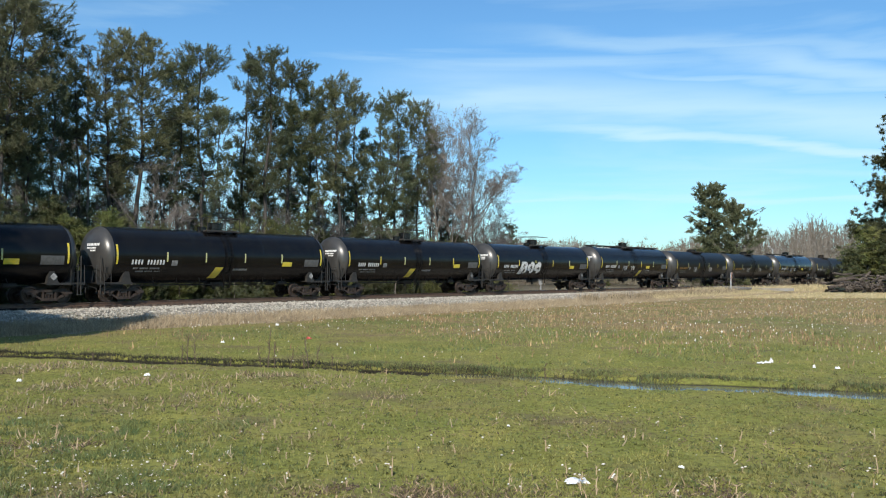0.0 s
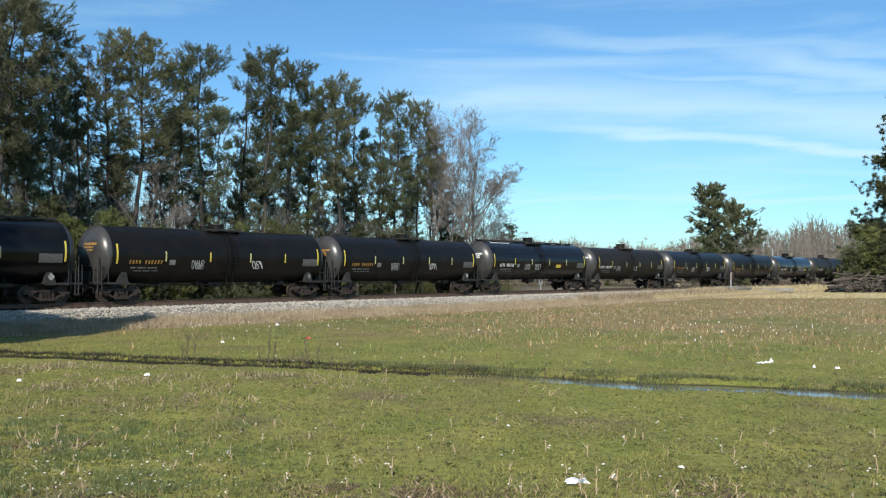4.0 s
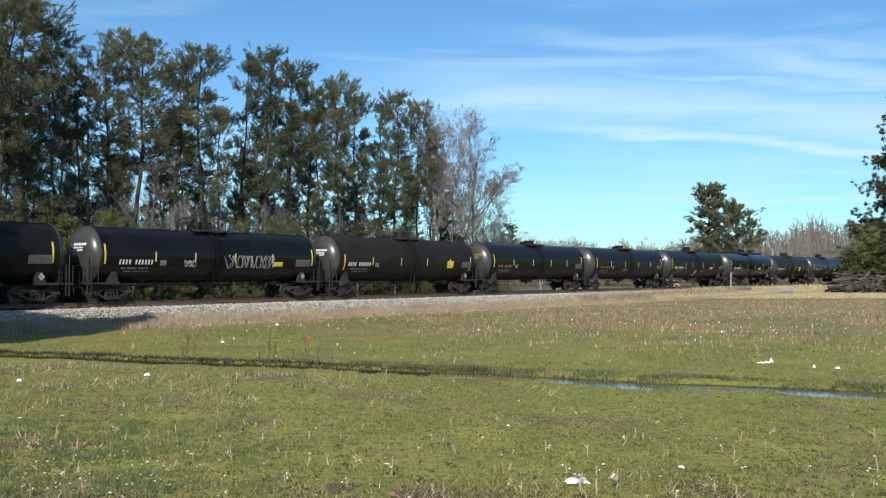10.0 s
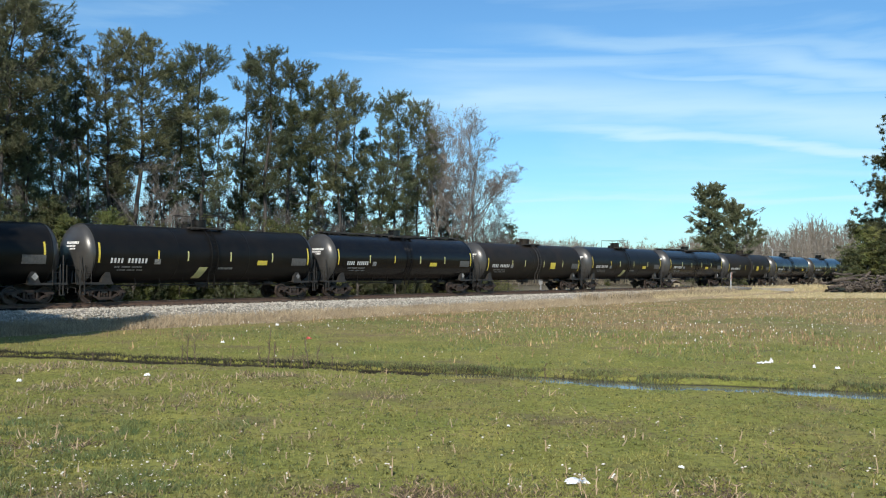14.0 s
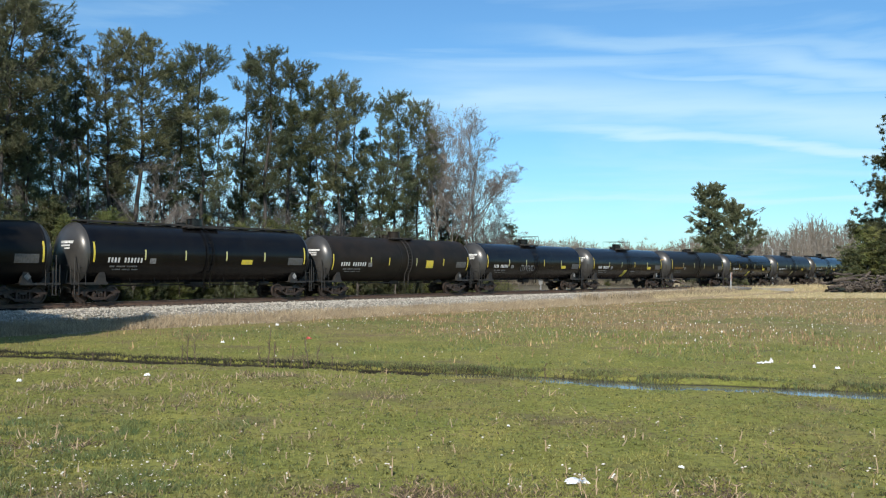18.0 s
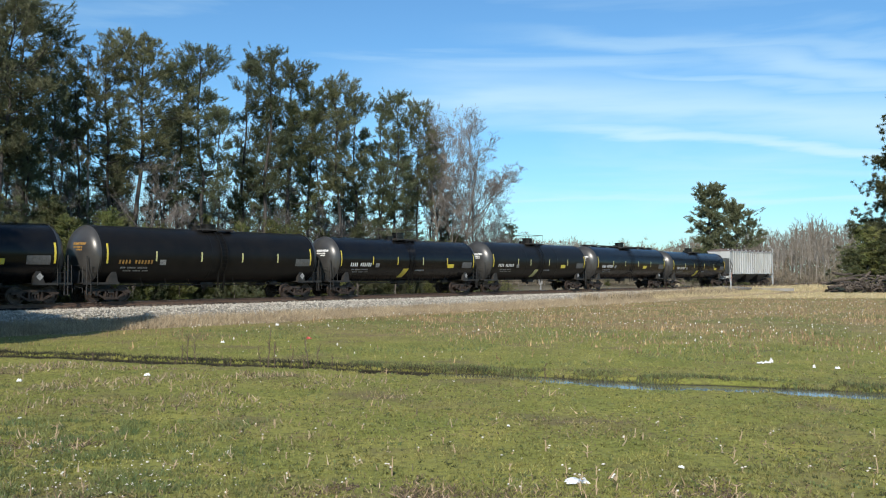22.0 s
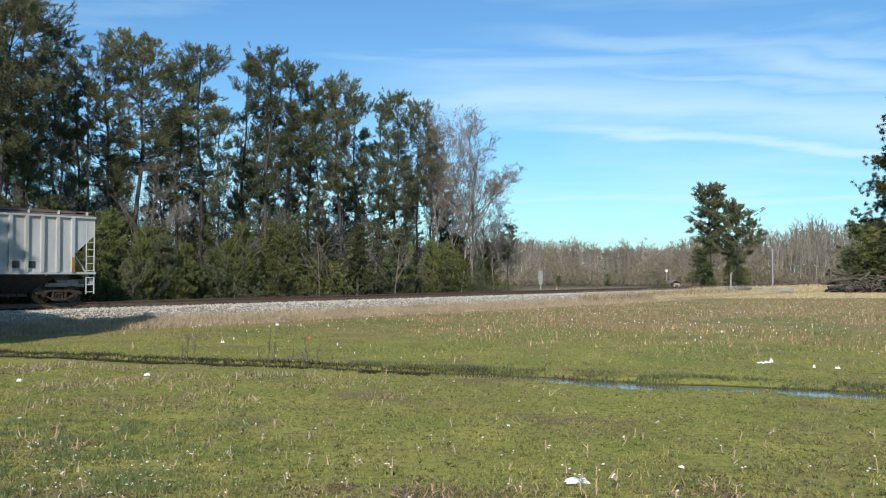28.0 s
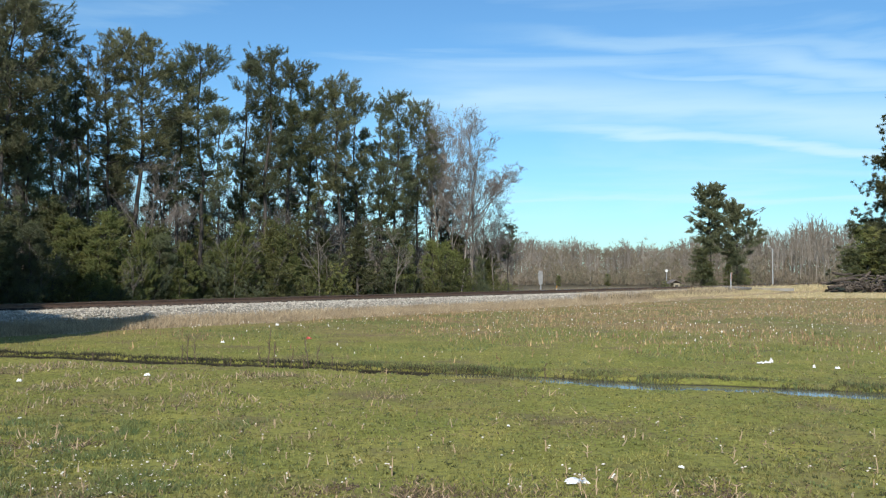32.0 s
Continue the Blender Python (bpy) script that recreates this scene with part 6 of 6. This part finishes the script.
def build_lint():
    """Cotton left on the field: small white lumps, past counting."""
    rng = np.random.default_rng(41)
    n = 5400
    y = np.concatenate([10.5 + 16 * rng.random(520), rng.uniform(27, 112, n - 520)])
    x = rng.uniform(-0.5, 0.53, n) * y
    y[:110], x[:110] = rng.uniform(10.7, 13.2, 110), rng.normal(-4.4, 0.9, 110)
    y[110:240], x[110:240] = rng.uniform(11.5, 14.5, 130), rng.normal(-5.0, 1.1, 130)
    d = (x - BASE[0]) * NX + (y - BASE[1]) * NY
    keep = (d > 7) & (patchy(x, y, 0.12, 17, -0.12) | (rng.random(n) < 0.2)) & ((y < 27) | (rng.random(n) < np.clip((y + 0.45 * x - 33) / 20, 0.06, 1)))
    keep &= np.array([abs(ditch_side(a, b)) > 1.0 for a, b in zip(x, y)])
    x, y = x[keep], y[keep]
    n = len(x)
    z = heights(x, y) + np.where(y > 27, rng.uniform(0.02, 0.24, n), 0.02)
    size = np.where(y > 27, rng.uniform(0.010, 0.022, n), rng.uniform(0.006, 0.015, n)) * rng.choice([1, 1, 1, 1.9], n)
    octa = np.array([[1, 0, 0], [-1, 0, 0], [0, 1, 0], [0, -1, 0], [0, 0, 0.8], [0, 0, -0.8]])
    v = octa[None] * rng.uniform(0.5, 1.5, (n, 6, 1)) * size[:, None, None] * np.stack([1 + 0 * y, 1 + 0 * y, np.where(y > 27, 1.9, 0.8)], 1)[:, None, :] + np.stack([x, y, z], 1)[:, None, :]
    tri = np.array([[0, 2, 4], [2, 1, 4], [1, 3, 4], [3, 0, 4], [2, 0, 5], [1, 2, 5], [3, 1, 5], [0, 3, 5]])
    f = (np.arange(n)[:, None, None] * 6 + tri[None]).reshape(-1, 3)
    tagged(new("cotton_lint", soup("cotton_lint", v.reshape(-1, 3), f, LINT)), "scraps of white cotton lint scattered over the field", "cotton", kind="stuff")


build_grass()
build_lint()


def stalk_plant(b, y, h, seed, bolls=0, mat=STALK, name="dead_stalk", label="brown dead cotton stalk in the weeds", n=4):
    """A dead plant: stem, side twigs, and cotton bolls on it."""
    rng = np.random.default_rng(seed)
    x = b * y
    ob = holder(name, label, "dead plant", "dead stalks")
    ob.matrix_basis = pose(x, y, ground_height(x, y) - 0.02, 0, 0, rng.uniform(0, 360))
    tall = n > 6
    r = (0.007 + 0.006 * h) * (1.2 if tall else 1.35)
    top = np.array([rng.normal(0, 0.12) * h, rng.normal(0, 0.12) * h, h])
    v, f = tubes([[0, 0, 0, *(top * 0.5 + rng.normal(0, 0.02, 3)), r, r * 0.8], [*(top * 0.5), *top, r * 0.8, r * 0.4]], 5)
    part("stem", soup("stem", v, f, mat), None, ob)
    for i in range(n):
        a = top * rng.uniform(0.25, 0.9)
        out = 0.09 if tall else 0.25
        e = a + np.array([rng.normal(0, out), rng.normal(0, out), rng.uniform(0.1, 0.4)]) * h * 0.7
        v, f = tubes([[*a, *e, r * 0.6, r * 0.25]], 4)
        part("twig", soup("twig", v, f, mat), None, ob)
        if i < bolls:
            g = Geo().lathe_x([(-0.016, 0.002), (-0.010, 0.008), (0, 0.013), (0.006, 0.008), (0.014, 0.010), (0.019, 0.002)], 8)
            part("cotton_boll", g, LINT, ob, "white cotton boll", at=tuple(e), smooth=True)
    return ob


for i, (b, y, h, bolls) in enumerate(((0.190, 11.5, 0.30, 3), (-0.056, 12.4, 0.30, 3), (0.073, 12.5, 0.20, 0), (-0.150, 12.9, 0.24, 1), (-0.425, 14.9, 0.30, 0),
                                      (-0.402, 14.2, 0.22, 0), (-0.105, 11.6, 0.14, 2), (-0.395, 11.4, 0.22, 0), (-0.012, 11.2, 0.16, 0), (0.152, 11.2, 0.18, 0),
                                      (0.168, 11.3, 0.22, 0), (-0.223, 15.5, 0.14, 1), (-0.345, 17.0, 0.2, 0), (-0.185, 16.2, 0.18, 0), (-0.063, 23.2, 0.35, 0),
                                      (-0.365, 21.5, 0.22, 0), (-0.30, 21.2, 0.3, 0), (0.076, 13.8, 0.1, 1), (-0.463, 23.4, 0.3, 1), (-0.44, 19.5, 0.2, 0))):
    stalk_plant(b, y, h, 500 + i, bolls)
pick = random.Random(55)
for i in range(60):
    y = pick.uniform(10.8, 16.5)
    stalk_plant(pick.uniform(-0.5, 0.5), y, pick.uniform(0.08, 0.24), 700 + i, pick.choice((0, 0, 1, 2)), STALK if pick.random() < 0.7 else DRY_GRASS)
for i, (b, y, h) in enumerate(((-0.284, 29.2, 1.25), (-0.272, 29.4, 1.15), (-0.288, 29.0, 0.9), (-0.193, 27.8, 1.15), (-0.186, 28.0, 0.9), (-0.201, 27.9, 0.7), (-0.148, 27.4, 0.95),
                               (-0.143, 27.2, 0.8), (-0.152, 27.6, 0.6), (-0.168, 27.5, 0.6), (-0.298, 29.6, 0.6), (-0.235, 28.6, 0.5), (-0.122, 27.0, 0.5), (-0.385, 30.5, 0.6), (0.016, 25.5, 0.45), (0.112, 24.2, 0.5))):
    y -= 1.1
    stalk_plant(b, y, h, 540 + i, 0, DARK_STALK, "tall_weed", "tall dark dead weed at the ditch", 9)


def litter(b, y, wide, tall, seed, mat=LITTER, label="crumpled sheet of white plastic litter on the grass", z=None):
    """A crumpled sheet."""
    rng = random.Random(seed)
    x = b * y
    v, f, n = [], [], 9
    for j in range(n):
        for i in range(n):
            u, w = i / (n - 1) - 0.5, j / (n - 1) - 0.5
            ragged = 1 - 0.5 * rng.random() * (max(abs(u), abs(w)) > 0.4)
            hgt = tall * min(1, (0.5 - max(abs(u), abs(w))) * 5) * (0.25 + 0.75 * abs(noise.noise((u * 5, w * 5, seed)))) * rng.uniform(0.5, 1.2) + 0.01 * rng.random()
            v.append((u * wide * ragged, w * wide * 0.6 * ragged, hgt))
    for j in range(n - 1):
        for i in range(n - 1):
            f.append((j * n + i, j * n + i + 1, (j + 1) * n + i + 1, (j + 1) * n + i))
    ob = tagged(new("litter", soup("litter", v, f, mat)), label, "litter")
    ob.matrix_basis = pose(x, y, (ground_height(x, y) if z is None else z) + 0.015, 0, 0, rng.uniform(-30, 30))


litter(0.147, 11.95, 0.36, 0.13, 1)
litter(0.350, 27.6, 0.26, 0.09, 2)
litter(0.357, 27.7, 0.20, 0.13, 14)
litter(0.362, 27.9, 0.14, 0.22, 3)
litter(-0.326, 24.2, 0.20, 0.14, 4)
litter(0.435, 26.2, 0.17, 0.12, 5)
litter(0.409, 26.4, 0.09, 0.18, 6)
litter(-0.148, 38.2, 0.24, 0.16, 7, RED, "scrap of red litter among the weeds")
litter(-0.183, 46.0, 0.2, 0.2, 8, z=0.12)
litter(-0.243, 36.0, 0.2, 0.12, 9)
litter(-0.467, 23.0, 0.14, 0.14, 10)
litter(0.262, 12.8, 0.10, 0.05, 11)
litter(0.072, 16.2, 0.07, 0.06, 12)
litter(-0.466, 17.0, 0.08, 0.06, 13)

# ---- by the crossing ----


def road():
    g = material("pale gravel and asphalt", (0.26, 0.24, 0.21), 0.9, second=(0.16, 0.15, 0.14), scale=1.5, bump=0.4)
    s = 88.0                               # where the farm road crosses the track
    v, f = [], []
    line = [(4.2, RAIL - 0.2), (1.2, RAIL - 0.03), (-1.2, RAIL - 0.03), (-4.2, RAIL - 0.12), (-8, 0.3), (-20, 0.04), (-60, 0.04)]
    for p, z in line:
        for k in (-2.6, 2.6):
            q = along(s + k - 0.25 * max(0, p), p)
            v.append((q.x, q.y, z))
    f = [(2 * i, 2 * i + 1, 2 * i + 3, 2 * i + 2) for i in range(len(line) - 1)]
    ob = tagged(new("road", soup("road", v, f, g)), "narrow gravel road over the grade crossing", "road", kind="structure")
    m = ob.modifiers.new("thickness", "SOLIDIFY")
    m.thickness, m.offset = 0.25, -1
    wall = tagged(new("concrete_slab", Geo().box((0, 0, 0.25), (7.5, 0.5, 0.40)).mesh("concrete_slab", CONCRETE)), "long low weathered concrete slab by the track", "slab")
    x, y = 0.357 * 122, 122
    wall.matrix_basis = pose(x, y, 0.35, 0, 0, 4)


def crossbuck(b, y):
    ob = holder("crossing_sign", "leaning post with a faded red sign at the crossing", "sign")
    ob.matrix_basis = pose(b * y, y, 0.2, 0, 5, 62)
    part("post", Geo().box((0, 0, 1.35), (0.12, 0.12, 2.7)), GALVANISED, ob)
    for a in (45, -45):
        part("blade", Geo().box((0, -0.08, 2.35), (0.95, 0.03, 0.2), ry=radians(a)), FADED_RED, ob)
    part("red_plate", Geo().box((0, -0.075, 1.85), (0.32, 0.03, 0.3)), FADED_RED, ob)


def street_light(b, y):
    ob = holder("street_light", "tall pale street light pole with one arm", "street light")
    ob.matrix_basis = pose(b * y, y, 0, 0, 0, 0)
    part("pole", Geo().rod((0, 0, 0), (0, 0, 6.9), 0.13, 8, 0.09), GALVANISED, ob)
    part("arm", Geo().rod((0, 0, 6.7), (-0.5, -0.1, 7.25), 0.05), GALVANISED, ob)
    part("lamp_head", Geo().prism([(-0.95, 7.2), (-0.85, 7.38), (-0.45, 7.38), (-0.35, 7.22)], -0.2, 0.05), GALVANISED, ob)
    part("base", Geo().box((0, 0, 0.25), (0.6, 0.6, 0.6)), CONCRETE, ob)


def shed(b, y):
    ob = holder("shed", "small tan roadside shed with a brown roof", "shed")
    ob.matrix_basis = pose(b * y, y, 0.2, 0, 0, 12) @ Matrix.Scale(0.85, 4)
    part("wall", Geo().box((0.3, 0, 0.7), (1.2, 1.6, 1.5)), SHED_WALL, ob)
    part("roof", Geo().prism([(-1.25, 1.4), (0, 2.0), (1.25, 1.4), (1.25, 1.3), (0, 1.88), (-1.25, 1.3)], -1.1, 1.1), SHED_ROOF, ob)
    for x in (-1.05, 1.1):
        part("porch_post", Geo().box((x, -0.95, 0.65), (0.09, 0.09, 1.4)), SHED_WALL, ob)
    part("doorway", Geo().box((0.2, -0.81, 0.55), (0.5, 0.03, 1.1)), UNDER, ob)


def trackside_posts():
    ob = holder("whistle_post", "tall pale sign board on a post behind the track", "sign")
    x, y = spot(0.108, -6.5)
    ob.matrix_basis = pose(x, y, 0.1, 0, 0, -30)
    part("post", Geo().box((0, 0, 1.1), (0.12, 0.1, 2.2)), GALVANISED, ob)
    part("board", Geo().prism([(-0.2, 1.5), (0.2, 1.5), (0.27, 2.2), (0.22, 3.0), (-0.22, 3.0), (-0.27, 2.2)], -0.04, 0.0), GALVANISED, ob)
    ob = holder("marker_post", "short orange and white marker post behind the track", "marker post")
    x, y = spot(0.1256, -6.0)
    ob.matrix_basis = pose(x, y, 0.15, 0, 0, 0)
    part("post", Geo().rod((0, 0, 0), (0, 0, 0.95), 0.07, 8), WHITE, ob)
    part("cap", Geo().rod((0, 0, 0.95), (0, 0, 1.3), 0.085, 8), ORANGE, ob, "orange cap")
    ob = holder("signal_head", "small white lamp box on a pole beyond the crossing", "signal")
    ob.matrix_basis = pose(0.247 * 134, 134, 0, 0, 0, 0)
    part("pole", Geo().rod((0, 0, 0), (0, 0, 3.0), 0.06, 6), GALVANISED, ob)
    part("lamp_box", Geo().rod((0, -0.15, 3.2), (0, 0.15, 3.2), 0.2, 12), WHITE, ob, "white round housing")


def timber_heap():
    """Old timbers and crushed stumps, each one a thing."""
    rng = random.Random(8)
    for i in range(88):
        b = rng.uniform(0.429, 0.515)
        y = rng.uniform(126, 133)
        top = 3.2 if b > 0.432 else 2.2
        z = rng.uniform(0.15, top) * rng.uniform(0.4, 0.88)
        log = Geo()
        ln = rng.uniform(1.2, 3.4)
        r = rng.uniform(0.11, 0.26)
        log.rod((-ln / 2, 0, 0), (ln / 2 * 0.2, rng.uniform(-0.1, 0.1), rng.uniform(-0.05, 0.15)), r, 7, r * 0.9).rod((ln / 2 * 0.15, 0, 0.03), (ln / 2, rng.uniform(-0.2, 0.2), rng.uniform(-0.2, 0.3)), r * 0.9, 7, r * 0.6)
        ob = tagged(new("old_timber", log.mesh("old_timber", LOG)), "old dark broken timber lying in the heap", "timber", "timber heap")
        ob.matrix_basis = pose(b * y, y, z, rng.uniform(-20, 20), rng.uniform(-28, 28) if b > 0.455 else rng.uniform(-8, 8), rng.uniform(-50, 50))
    for i in range(30):
        b, y = rng.uniform(0.445, 0.515), rng.uniform(124.5, 126.5)
        g = Geo()
        for k in range(7):
            a = rng.uniform(0, 6.28)
            g.rod((0, 0, 0.5), (math.cos(a) * rng.uniform(0.4, 1), rng.uniform(-0.5, 0.5), 0.5 + math.sin(a) * rng.uniform(0.3, 0.9)), 0.16, 6, 0.03)
        ob = tagged(new("tree_stump", g.mesh("tree_stump", LOG)), "uprooted stump with broken roots by the heap", "stump", "timber heap")
        ob.matrix_basis = pose(b * y, y, rng.uniform(0.25, 0.6), 0, 0, rng.uniform(0, 360))


road()
crossbuck(0.318, 112)
street_light(0.3645, 150)
shed(0.2545, 131)
trackside_posts()
timber_heap()
SHRUBS[2](0.2465 * 126, 126, 1.9, 0, 1.2, 0.1)
SHRUBS[0](0.2515 * 127, 127, 1.3, 20, 1.2, 0.1)
SHRUBS[0](0.238 * 128, 128, 1.5, 60, 1.5, 0.1)


# ---- movement ----


def run(t):
    """Metres that the train has gone at t seconds: it slows a little."""
    u = t / 25
    return 453.235 * u + 0.059 * u ** 2 - 2.688 * u ** 3


def motions():
    times = [i * 0.5 for i in range(int(SECONDS * 2) + 1)]
    for car, s, *_ in TRAIN:
        rows = []
        for t in times:
            q = along(s - run(t), 0)
            rows.append((t, pose(q.x, q.y, RAIL, 0, 0, TURN)))
        walk(car, rows)
    # all wheels of one end of a bogie roll alike, so they share one set of keys
    spin = [(i / FPS, -run(i / FPS) / WHEEL_R) for i in range(int(SECONDS * FPS) + 1)]
    made = {}
    for car, *_ in TRAIN:
        for o in car.children_recursive:
            if not o.name.startswith("wheelset"):
                continue
            side = o.location.x > 0
            if side not in made:
                at = o.location.copy()
                walk(o, [(t, Matrix.Translation(at) @ Matrix.Rotation(a, 4, "Y")) for t, a in spin])
                made[side] = o.animation_data
            else:
                o.rotation_mode = "QUATERNION"
                keys = o.animation_data_create()
                keys.action = made[side].action
                keys.action_slot = made[side].action_slot


motions()
